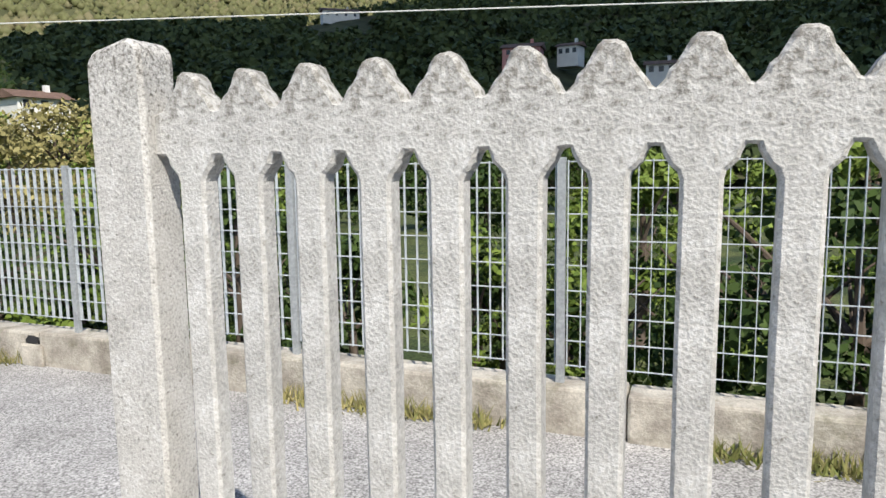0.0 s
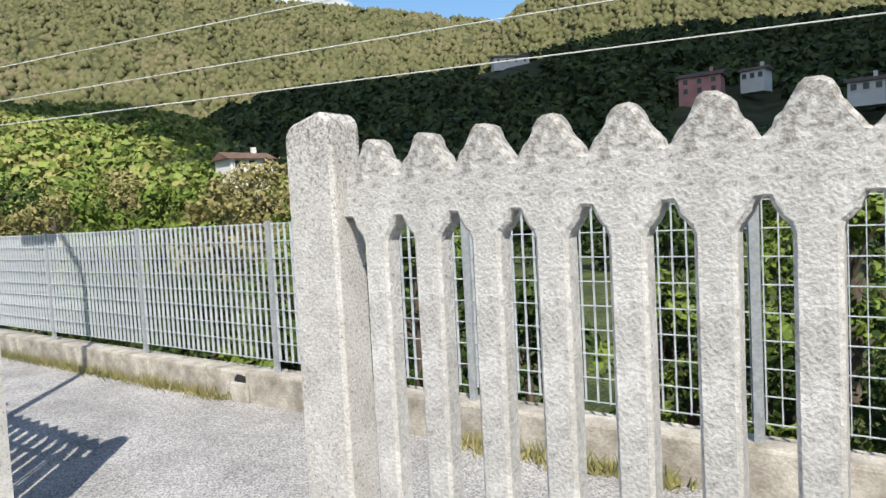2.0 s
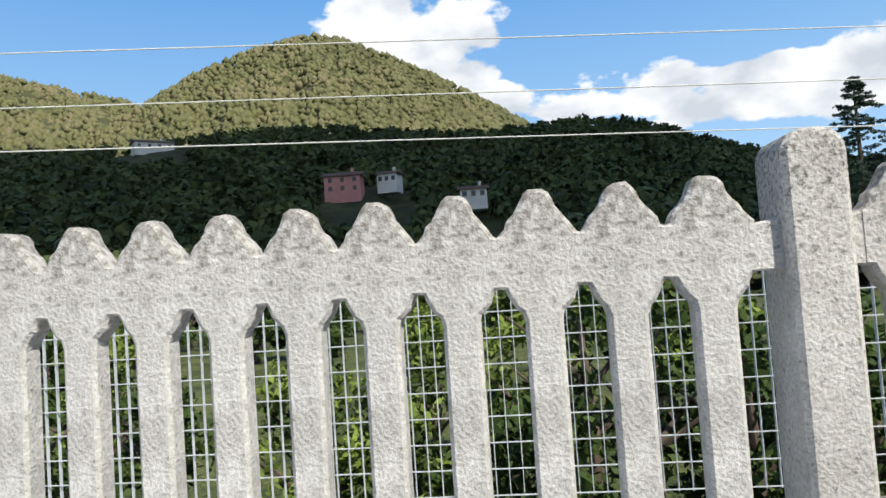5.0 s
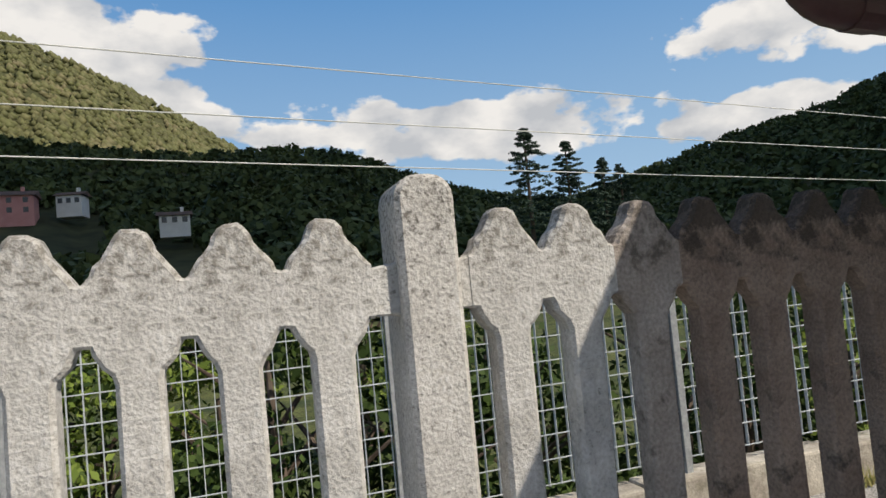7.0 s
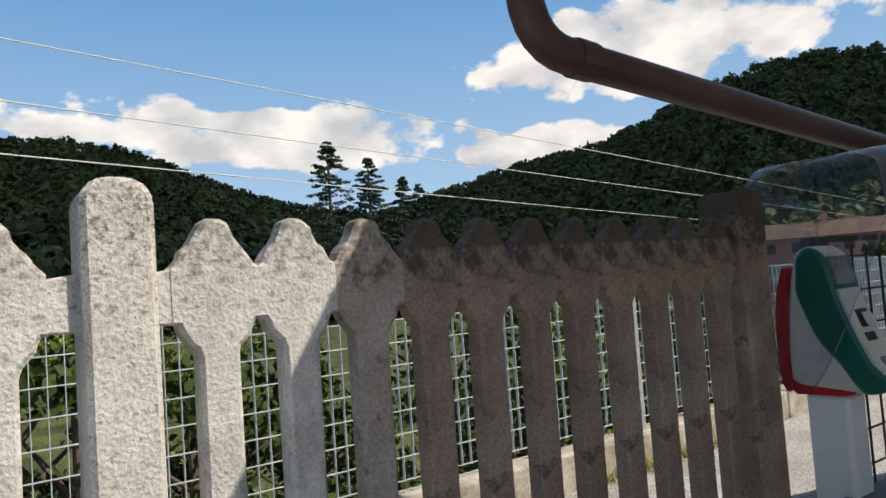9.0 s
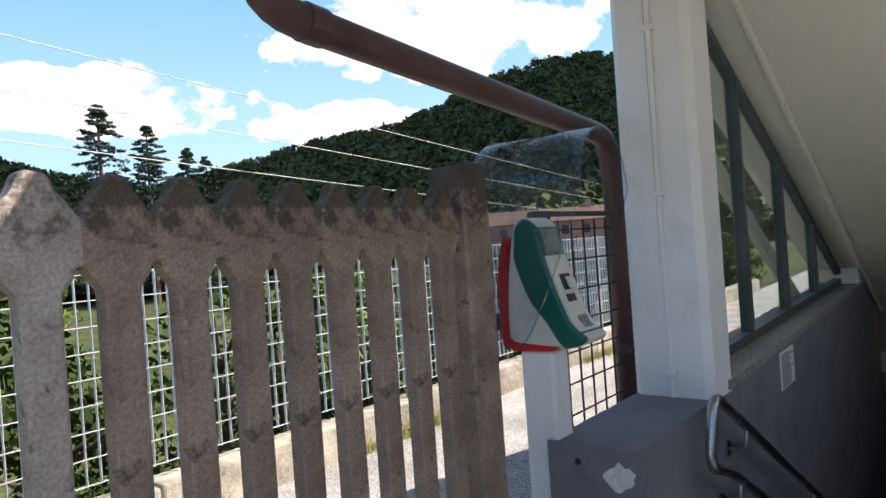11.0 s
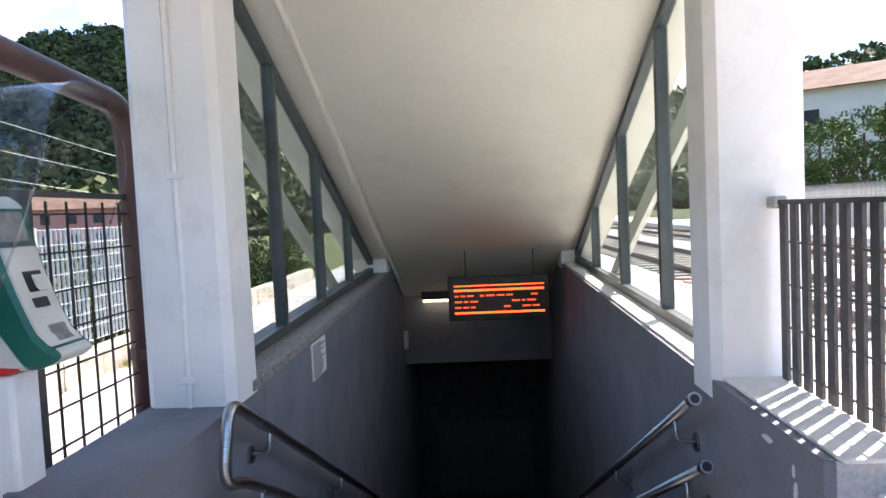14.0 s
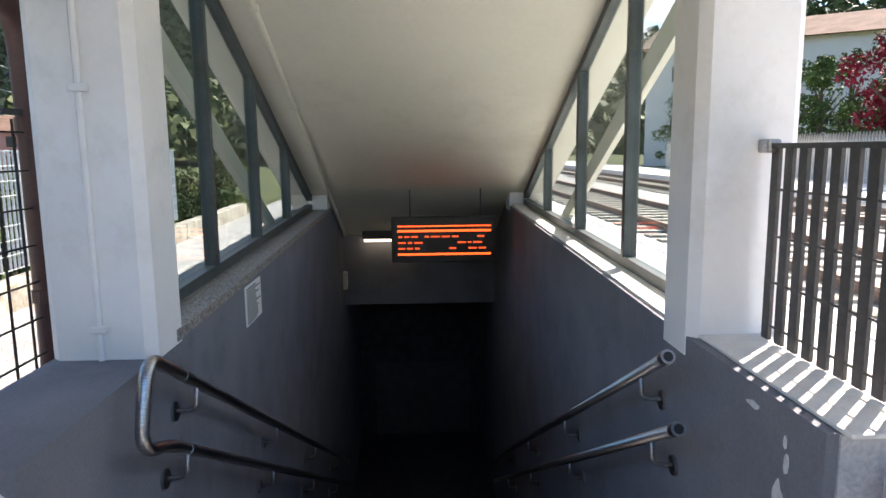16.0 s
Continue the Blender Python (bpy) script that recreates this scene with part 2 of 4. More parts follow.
M_HILL_GREEN = surf("green_slope", (0.06, 0.085, 0.022), (0.13, 0.15, 0.045), 0.05, 1.0, 0.0, 0.3, fine=0.5)
M_FORECOURT = surf("forecourt_paving", (0.46, 0.445, 0.42), (0.57, 0.55, 0.525), 1.5, 0.9, 0.4, 60, fine=0.5)


# ---- builders ----
def part(name, bm, material, parent=None, label="", m=None, smooth=False):
    me = bpy.data.meshes.new(name)
    if isinstance(bm, bpy.types.Mesh):
        me = bm
    else:
        bmesh.ops.recalc_face_normals(bm, faces=bm.faces)
        bm.to_mesh(me)
        bm.free()
    if material and not me.materials:
        me.materials.append(material)
    if smooth:
        for p in me.polygons:
            p.use_smooth = True
    ob = new(name, me)
    if parent:
        ob.parent = parent
    if m is not None:
        ob.matrix_basis = m
    if label:
        ob["label"] = label
    return ob


def thing(name, label, category, group="", kind="", m=None):
    ob = new(name)
    ob.empty_display_size = 0.05
    if m is not None:
        ob.matrix_basis = m
    return tagged(ob, label, category, group, kind)


def box(x0, x1, y0, y1, z0, z1, bev=0.0, bm=None):
    b = bm or bmesh.new()
    r = bmesh.ops.create_cube(b, size=1.0)
    for v in r["verts"]:
        v.co = Vector(((x0 + x1) / 2 + v.co.x * (x1 - x0), (y0 + y1) / 2 + v.co.y * (y1 - y0), (z0 + z1) / 2 + v.co.z * (z1 - z0)))
    if bev:
        es = {e for v in r["verts"] for e in v.link_edges}
        bmesh.ops.bevel(b, geom=list(es), offset=bev, segments=2, affect="EDGES", profile=0.5)
    return b


def prism(pts, a, b, axis="y", inset=0.0, keep=None, bm=None):
    """A flat outline carried from a to b along an axis; the face at a is drawn in by inset over the same depth. keep(u, v): no inset there in u."""
    out = bm or bmesh.new()
    n = len(pts)
    area = sum(pts[i][0] * pts[(i + 1) % n][1] - pts[(i + 1) % n][0] * pts[i][1] for i in range(n))
    sgn = 1 if area > 0 else -1

    def place(u, v, w):
        return {"y": (u, w, v), "x": (w, u, v), "z": (u, v, w)}[axis]
    rings = []
    if inset:
        ins = []
        for i in range(n):
            p, q, r = Vector(pts[i - 1]), Vector(pts[i]), Vector(pts[(i + 1) % n])
            e1, e2 = (q - p).normalized(), (r - q).normalized()
            nn = Vector((-(e1.y + e2.y), e1.x + e2.x)) * sgn
            nn = nn.normalized() * inset if nn.length > 1e-6 else nn
            if keep and keep(q.x, q.y):
                nn.x = 0
            ins.append((q.x + nn.x, q.y + nn.y))
        d = inset if b > a else -inset
        rings = [[out.verts.new(place(u, v, a)) for u, v in ins], [out.verts.new(place(u, v, a + d)) for u, v in pts]]
    else:
        rings = [[out.verts.new(place(u, v, a)) for u, v in pts]]
    rings.append([out.verts.new(place(u, v, b)) for u, v in pts])
    out.faces.new(rings[0])
    out.faces.new(list(reversed(rings[-1])))
    for r0, r1 in zip(rings, rings[1:]):
        for i in range(n):
            out.faces.new((r0[i], r0[(i + 1) % n], r1[(i + 1) % n], r1[i]))
    return out


def tube(pts, r, n=10, bm=None, caps=True):
    """A round tube along a line of points; r may be a list."""
    out = bm or bmesh.new()
    pts = [Vector(p) for p in pts]
    rr = r if isinstance(r, (list, tuple)) else [r] * len(pts)
    rings, up = [], Vector((0.13, 0.27, 0.95))
    for i, p in enumerate(pts):
        t = (pts[min(i + 1, len(pts) - 1)] - pts[max(i - 1, 0)]).normalized()
        s = t.cross(up)
        s = s.normalized() if s.length > 1e-4 else t.orthogonal().normalized()
        u = s.cross(t).normalized()
        up = u
        rings.append([out.verts.new(p + (s * math.cos(k * math.tau / n) + u * math.sin(k * math.tau / n)) * rr[i]) for k in range(n)])
    for a, b in zip(rings, rings[1:]):
        for k in range(n):
            out.faces.new((a[k], a[(k + 1) % n], b[(k + 1) % n], b[k]))
    if caps:
        out.faces.new(list(reversed(rings[0])))
        out.faces.new(rings[-1])
    return out


def rounded(pts, radius, steps=5):
    """A polyline with its inner corners rounded."""
    pts = [Vector(p) for p in pts]
    res = [pts[0]]
    for a, b, c in zip(pts, pts[1:], pts[2:]):
        d1, d2 = (a - b).normalized(), (c - b).normalized()
        p, q = b + d1 * radius, b + d2 * radius
        res += [p.lerp(b, k / steps).lerp(b.lerp(q, k / steps), k / steps) for k in range(steps + 1)]
    return res + [pts[-1]]


def raw(name, verts, faces, material, parent=None, label="", smooth=False):
    me = bpy.data.meshes.new(name)
    me.from_pydata(verts, [], faces)
    me.update()
    me.materials.append(material)
    if smooth:
        me.polygons.foreach_set("use_smooth", [True] * len(me.polygons))
    ob = new(name, me)
    if parent:
        ob.parent = parent
    if label:
        ob["label"] = label
    return ob


def leaves(rng, centres, radii, per, size, flat=0.75):
    """Leaf cards scattered in clumps: vertices and quads."""
    vs, fs = [], []
    for c, r in zip(centres, radii):
        d = rng.normal(size=(per, 3))
        d /= np.linalg.norm(d, axis=1)[:, None]
        p = np.asarray(c) + d * (r * rng.uniform(0.45, 1.0, (per, 1)) ** 0.6) * np.array((1, 1, flat))
        t = rng.normal(size=(per, 3))
        t /= np.linalg.norm(t, axis=1)[:, None]
        b = np.cross(t, d)
        b /= np.linalg.norm(b, axis=1)[:, None] + 1e-6
        s = size * rng.uniform(0.6, 1.4, (per, 1))
        k = len(vs) * 4
        quad = np.stack([p - t * s, p - b * s * 0.55, p + t * s, p + b * s * 0.55], 1)
        vs.append(quad.reshape(-1, 3))
    v = np.concatenate(vs)
    f = np.arange(len(v)).reshape(-1, 4)
    return v, f

# ---- ground ----
def sheet(name, x0, x1, y0, y1, z, material, label, category, m=None, thick=0.0):
    b = box(x0, x1, y0, y1, z - thick, z) if thick else bmesh.new()
    if not thick:
        b.faces.new([b.verts.new(p) for p in ((x0, y0, z), (x1, y0, z), (x1, y1, z), (x0, y1, z))])
    ob = part(name, b, material, m=m)
    return tagged(ob, label, category, kind="structure")


HOLE = (2.2, 13.0, -2.70, -0.10)
b = bmesh.new()
xs = (-3000, -60, HOLE[0], HOLE[1], 60, 3000)
ys = ((-3000, -0.03), (HOLE[2], -0.03), (HOLE[3], -0.03), (2.55, -0.03), (3.4, -0.25), (8.0, -2.6), (3000, -2.6))
for i in range(5):
    for j in range(6):
        if (i, j) != (2, 1):
            b.faces.new([b.verts.new((x, y + (x * 0.0227 if abs(x) < 100 and 3 <= jj <= 5 else 0), z)) for x, (y, z), jj in ((xs[i], ys[j], j), (xs[i + 1], ys[j], j), (xs[i + 1], ys[j + 1], j + 1), (xs[i], ys[j + 1], j + 1))])
bmesh.ops.remove_doubles(b, verts=b.verts, dist=0.001)
tagged(part("ground", b, M_GRASS), "grassy valley ground stretching to the hills", "ground", kind="structure")
sheet("road", -60, 40, -0.2, 2.44, -0.006, M_ASPHALT, "pale worn asphalt yard behind the fence", "road", FM)
sheet("pavement", -30, 2.15, -2.695, 0.08, 0.0, M_FORECOURT, "pale paved forecourt in front of the fence", "pavement")

# ---- underpass stair ----
WT, WR, YL, YR, XN = 0.80, 0.858, -0.466, -2.306, 2.135     # wall tops, inner faces, near end
YLO, YRO = -0.11, -2.66               # outer faces
SLOPE, RISE = -0.432, 0.018           # soffit falls, ledges rise a little


def soffit(x):
    return 2.315 + SLOPE * (x - 4.54)


def rise(x):
    return RISE * max(0.0, x - 3.1)


def long_wall(x0, x1, y0, y1, z0, z1):
    return prism([(x0, z0), (x1, z0), (x1, z1 + rise(x1)), (3.1, z1), (x0, z1)], y0, y1, "y")


wall_l = tagged(part("wall_left", long_wall(XN, 10.6, YL, YLO, -3.2, WT), M_WALLGREY), "grey painted concrete stair wall, chipped at the end", "wall", kind="structure")
wall_r = tagged(part("wall_right", long_wall(XN - 0.045, 10.6, YRO, YR, -3.2, WR), M_WALLGREY), "grey painted concrete stair wall beside the platform", "wall", kind="structure")
# brighter light on this end face is put into a paler grey
part("wall_end", box(XN - 0.052, XN - 0.0455, YRO + 0.005, YR - 0.03, -0.1, WR - 0.002), M_PALE_GREY, wall_r, "wall's end face, coloured paler for the light on it")
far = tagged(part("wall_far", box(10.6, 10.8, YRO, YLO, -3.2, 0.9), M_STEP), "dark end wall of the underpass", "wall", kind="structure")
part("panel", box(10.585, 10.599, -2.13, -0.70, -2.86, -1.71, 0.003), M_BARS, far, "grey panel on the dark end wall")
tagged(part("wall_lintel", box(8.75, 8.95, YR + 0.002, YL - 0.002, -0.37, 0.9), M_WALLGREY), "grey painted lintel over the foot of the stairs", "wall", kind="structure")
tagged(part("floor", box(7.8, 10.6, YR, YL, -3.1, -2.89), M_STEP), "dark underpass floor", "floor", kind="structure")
stairs = thing("stairs", "stone stairs down to the underpass, coloured dark for its gloom", "stairs", kind="structure")
me = None
for i in range(17):
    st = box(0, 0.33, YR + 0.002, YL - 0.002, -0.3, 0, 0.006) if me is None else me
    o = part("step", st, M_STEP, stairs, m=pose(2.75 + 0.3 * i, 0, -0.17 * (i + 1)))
    me = o.data
tagged(part("landing", box(XN + 0.01, 2.75, YR + 0.002, YL - 0.002, -0.3, 0.0), M_STONE), "stone top landing of the stairs", "landing", kind="structure")
# chips of bare plaster
rng = np.random.default_rng(5)


def blob(cx, cz, rx, rz, n=16, jag=0.25):
    return [(cx + rx * math.cos(k * math.tau / n) * (1 + jag * rng.uniform(-1, 1)), cz + rz * math.sin(k * math.tau / n) * (1 + jag * rng.uniform(-1, 1))) for k in range(n)]


part("paint_chip", prism(blob(-0.39, 0.705, 0.055, 0.045), XN - 0.003, XN + 0.002, "x"), M_PLASTER, wall_l, "bare plaster where grey paint flaked off")
part("anchor_hole", tube([(XN - 0.006, -0.234, 0.741), (XN + 0.01, -0.234, 0.741)], 0.011), M_DARKP, wall_l, "small metal anchor")
for cx, cz, rx, rz in ((2.27, 0.56, 0.03, 0.085), (2.24, 0.71, 0.010, 0.025), (2.25, 0.765, 0.007, 0.018), (2.42, 0.80, 0.035, 0.010)):
    part("paint_chip", prism(blob(cx, cz, rx, rz), YR - 0.002, YR + 0.003, "y"), M_PLASTER, wall_r, "bare plaster where grey paint flaked off")
# ledges and coping

def ledge(y0, y1, z, t):
    return prism([(3.16, z), (7.62, z + rise(7.62)), (7.62, z + t + rise(7.62)), (3.16, z + t)], y0, y1, "y", 0.004)


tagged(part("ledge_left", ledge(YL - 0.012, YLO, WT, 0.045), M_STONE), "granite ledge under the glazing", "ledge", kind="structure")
# sunlight on the right ledge is put into its white stone colour
tagged(part("ledge_right", ledge(YRO, YR - 0.02, WR + 0.002, 0.012), M_SLAB), "stone ledge under the glazing, coloured pale for the sunlight", "ledge", kind="structure")
tagged(part("coping", box(XN - 0.085, 2.93, -2.70, YR - 0.03, WR + 0.002, WR + 0.014, 0.004), M_SLAB), "white stone coping striped with fence shadows", "coping", kind="structure")


def column(name, x0, x1, y0, y1, label):
    c = thing(name, label, "column", kind="structure")
    ch = 0.035
    pts = [(x0 + ch, y0), (x1, y0), (x1, y1), (x0 + ch, y1), (x0, y1 - ch), (x0, y0 + ch)]
    part("shaft", prism(pts, WT - 0.01, 3.5, "z"), M_WHITE, c)
    return c


col_l = column("column_left", 2.95, 3.214, YL - 0.003, -0.107, "white painted steel column of the stair canopy")
col_r = column("column_right", 2.865, 3.10, -2.655, YR + 0.003, "white painted steel column of the stair canopy")
part("conduit", tube([(2.938, -0.293, WT + 0.002), (2.938, -0.293, 3.4)], 0.011, 8), M_WHITE, col_l, "thin painted conduit")
for z in (0.90, 1.705, 2.45):
    part("clip", box(2.922, 2.95, -0.323, -0.263, z, z + 0.025, 0.004), M_WHITE, col_l, "conduit clip with rust")
part("rust_stain", prism([(-0.284, 1.4), (-0.276, 1.4), (-0.272, 2.9), (-0.282, 3.0)], 2.947, 2.951, "x"), surf("rust", (0.48, 0.38, 0.30), (0.62, 0.52, 0.44), 30, 0.9), col_l, "rust streak")

# roof over the stair
XE = 8.75
pts = [(1.15, 2.52), (3.45, soffit(3.45)), (XE, soffit(XE)), (XE, soffit(XE) + 0.25), (3.45, soffit(3.45) + 0.25), (1.15, 2.64)]
roof = tagged(part("ceiling", prism(pts, -2.72, -0.06, "y"), M_SOFFIT), "cream sloping soffit over the stairs", "ceiling", kind="structure")
tagged(part("ceiling_corridor", box(8.95, 10.6, YR, YL, -0.37, -0.2), M_WALLGREY), "dark ceiling of the underpass", "ceiling", kind="structure")
part("soffit_trim", tube([(3.5, YL - 0.03, soffit(3.5) - 0.015), (8.7, YL - 0.03, soffit(8.7) - 0.015)], 0.019, 8), M_SOFFIT, roof, "conduit along the soffit")
for k in range(5):
    x = 3.45 + 1.1 * k
    part("clip", box(x, x + 0.03, YL - 0.055, YL - 0.005, soffit(x) - 0.04, soffit(x) - 0.004, 0.004), M_SOFFIT, roof, "conduit clip")
gut = thing("roof_gutter", "dark brown metal gutter along the canopy edge", "gutter")
part("gutter", prism([(1.02, 2.38), (1.15, 2.38), (1.15, 2.56), (1.02, 2.56)], -2.85, 0.02, "y", 0.01), M_PIPE, gut)
pipe = thing("downpipe", "brown painted metal downpipe of the canopy", "downpipe")
pp = rounded([(1.14, 0.15, 2.52), (1.16, 0.16, 2.275), (3.45, 0.16, 2.085), (3.47, 0.16, 1.7), (3.47, 0.16, 0.0)], 0.16, 6)
part("pipe", tube(pp, 0.056, 16), M_PIPE, pipe, smooth=True)
for p, q in (((1.33, 0.16, 2.262), (1.41, 0.16, 2.255)), ((3.47, 0.16, 1.58), (3.47, 0.16, 1.65)), ((3.47, 0.16, 0.9), (3.47, 0.16, 0.95))):
    part("collar", tube([p, q], 0.062, 16), M_PIPE, pipe)


# glazing
def glazing(name, yg, xs, x_end, label):
    g = thing(name, label, "window", kind="structure")
    zb = (WT + 0.046 if yg > -1 else WR + 0.016)
    x0 = xs[0]
    part("sill_frame", prism([(x0, zb), (x_end, zb + rise(x_end)), (x_end, zb + 0.055 + rise(x_end)), (x0, zb + 0.055)], yg - 0.03, yg + 0.03, "y", 0.003), M_FRAME, g)
    t = 0.045
    part("sloping_frame", prism([(x0, soffit(x0) - 0.012), (x_end + 0.05, soffit(x_end + 0.05) - 0.012), (x_end - 0.02, soffit(x_end - 0.02) - 0.07), (x0, soffit(x0) - 0.07)], yg - 0.03, yg + 0.03, "y"), M_FRAME, g)
    for x in xs[1:]:
        part("mullion", box(x - t / 2, x + t / 2, yg - 0.035, yg + 0.035, zb + 0.05 + rise(x), soffit(x) - 0.045, 0.003), M_FRAME, g)
    edges = list(xs) + [x_end - 0.05]
    for a, c in zip(edges, edges[1:]):
        pane = part("pane", prism([(a + 0.02, zb + 0.05 + rise(a)), (c - 0.02, zb + 0.05 + rise(c)), (c - 0.02, max(soffit(c) - 0.06, zb + 0.06 + rise(c))), (a + 0.02, soffit(a) - 0.06)], yg - 0.004, yg + 0.004, "y"), M_GLASS, g)
        pane.visible_shadow = False
    return g


glazing("window_1", -0.296, (3.215, 4.20, 5.19, 6.24), 7.42, "dark framed glass panes stepping down the stair")
glazing("window_2", -2.476, (3.10, 4.09, 5.14, 6.29), 7.42, "dark framed glass panes facing the tracks")
for name, y0, y1 in (("beam_block", YL - 0.006, -0.287), ("beam_block", -2.485, YR + 0.006)):
    tagged(part(name, box(7.40, 7.66, y0, y1, WT + 0.09, 1.068, 0.006), M_WHITE), "white painted beam end on the ledge", "beam", kind="structure")

# steel bracing outside the glass
for yb in (-0.14, -2.63):
    br = thing("brace", "painted steel diagonal brace outside the glazing", "brace")
    part("bar", prism([(3.42, 2.45), (3.42, 2.27), (6.3, WT + 0.05), (6.55, WT + 0.05)], yb - 0.02, yb + 0.02, "y"), M_SOFFIT, br)


# handrails
def rail_pair(name, y, wall_y, x0, loop, label):
    h = thing(name, label, "handrail")
    up, lo = (lambda x: 0.742 - 0.556 * (x - 2.95)), (lambda x: 0.470 - 0.556 * (x - 2.95))
    if loop:
        pts = [(7.9, y, up(7.9)), (2.85, y, up(2.85)), (2.68, y, 0.892), (2.585, y, 0.625), (2.80, y, lo(2.80)), (7.9, y, lo(7.9))]
        part("rail", tube(rounded(pts, 0.09, 6), 0.0215, 14), M_STEEL, h, smooth=True)
        part("joint", tube([(2.96, y, up(2.96)), (3.02, y, up(3.02))], 0.0228, 14), M_STEEL, h)
        part("joint", tube([(2.96, y, lo(2.96)), (3.02, y, lo(3.02))], 0.0228, 14), M_STEEL, h)
    else:
        for f, xx in ((up, x0), (lo, x0 - 0.115)):
            part("rail", tube([(xx, y, f(xx)), (7.9, y, f(7.9))], 0.0215, 14), M_STEEL, h, smooth=True)
            part("end_cap", tube([(xx - 0.022, y, f(xx) + 0.012), (xx + 0.012, y, f(xx) - 0.006)], 0.0255, 14), M_STEEL, h)
            part("end_hole", tube([(xx - 0.024, y, f(xx) + 0.013), (xx - 0.02, y, f(xx) + 0.011)], 0.017, 12), M_DARKP, h)
    for k in range(4):
        for f in (up, lo):
            xb = (3.09 if f is up else 2.955) + 1.28 * k
            zz = f(xb)
            br = part("bracket", tube(rounded([(xb, y, zz - 0.015), (xb - 0.005, y, zz - 0.10), (xb - 0.005, wall_y, zz - 0.11)], 0.03, 4), 0.0075, 8), M_STEEL, h, smooth=True)
            s = 1 if wall_y > y else -1
            part("rosette", tube([(xb - 0.005, wall_y - s * 0.012, zz - 0.11), (xb - 0.005, wall_y + s * 0.002, zz - 0.11)], 0.036, 16), M_STEEL, br, "round wall plate")
    return h


rail_pair("handrail", YL - 0.085, YL, 2.9, True, "double stainless steel handrail with a looped end")
rail_pair("handrail", YR + 0.085, YR, 2.855, False, "double stainless steel handrail with open tube ends")

# departures display
disp = thing("departure_display", "black departures display with glowing orange lines", "display")
XD = 7.25
part("housing", box(XD, XD + 0.12, -2.155, -1.113, 0.395, 0.85, 0.01), M_DARKP, disp)
M_LED = emit("orange_led", (1.0, 0.10, 0.02), 1.0)
M_LEDDIM = emit("dim_orange_led", (1.0, 0.12, 0.03), 0.4)
rl = random.Random(3)
for z, h in ((0.752, 0.012), (0.70, 0.022), (0.468, 0.020)):
    part("led_line", box(XD - 0.004, XD - 0.001, -2.10, -1.175, z, z + h), M_LED, disp, "solid glowing orange line")
for z in (0.645, 0.585, 0.527):
    y = -1.18
    while y > -2.03:
        w = rl.uniform(0.025, 0.09)
        if rl.random() < 0.68:
            part("led_text", box(XD - 0.004, XD - 0.001, y - w, y, z, z + 0.017), M_LEDDIM, disp, "row of orange characters")
        y -= w + 0.02
for y in (-1.3, -2.0):
    part("hanger", tube([(XD + 0.06, y, 0.82), (XD + 0.06, y, soffit(XD + 0.06) + 0.01)], 0.006, 8), M_DARKP, disp)
lamp = thing("ceiling_lamp", "lit strip lamp on the underpass ceiling", "lamp")
part("lamp_tube", box(8.62, 8.70, -1.35, -0.73, 0.425, 0.455), emit("warm_tube", (1.0, 0.85, 0.6), 1.3), lamp)
part("fitting", box(8.61, 8.745, -1.37, -0.71, 0.456, soffit(8.61) + 0.01), M_DARKP, lamp)
alarm = thing("wall_box", "small white box on the stair wall", "box")
part("casing", box(8.60, 8.70, YL - 0.05, YL, -0.15, 0.06, 0.01), M_WHITEP, alarm)

# notice
note = thing("notice", "printed paper notice on the grey stair wall", "notice")
part("sheet", box(4.15, 4.49, YL - 0.006, YL - 0.001, 0.585, 0.80), M_PAPER, note)
rl = random.Random(8)
for k in range(13):
    z = 0.785 - 0.0152 * k
    part("text_line", box(4.17, 4.17 + rl.uniform(0.17, 0.29), YL - 0.009, YL - 0.007, z - 0.006, z), M_INK, note)

# ---- concrete fence ----
S = 0.16
half = [(0.012, 1.749), (0.024, 1.742), (0.032, 1.729), (0.038, 1.714), (0.046, 1.701), (0.057, 1.690), (0.066, 1.677), (0.073, 1.665), (0.08, 1.660)]
hole = [(0.08, 1.559), (0.071, 1.557), (0.066, 1.547), (0.061, 1.534), (0.052, 1.522), (0.042, 1.512), (0.0375, 1.497), (0.0365, 1.2), (0.036, 0.8), (0.0365, 0.4), (0.036, 0.0)]
prof = half + hole
PICKETS = []
rp = random.Random(11)
for v in range(4):
    j = lambda: rp.uniform(-0.0018, 0.0018)
    right = [(x + (0 if x == 0.08 else j()), z + j()) for x, z in prof]
    left = [(-x - (0 if x == 0.08 else j()), z + j()) for x, z in prof]
    for side in (right, left):
        side[8] = (math.copysign(0.08, side[8][0]), 1.660)
        side[9] = (math.copysign(0.08, side[9][0]), 1.559)
        side[-1] = (side[-1][0], 0.0)
    outline = right + left[::-1]
    PICKETS.append(outline)


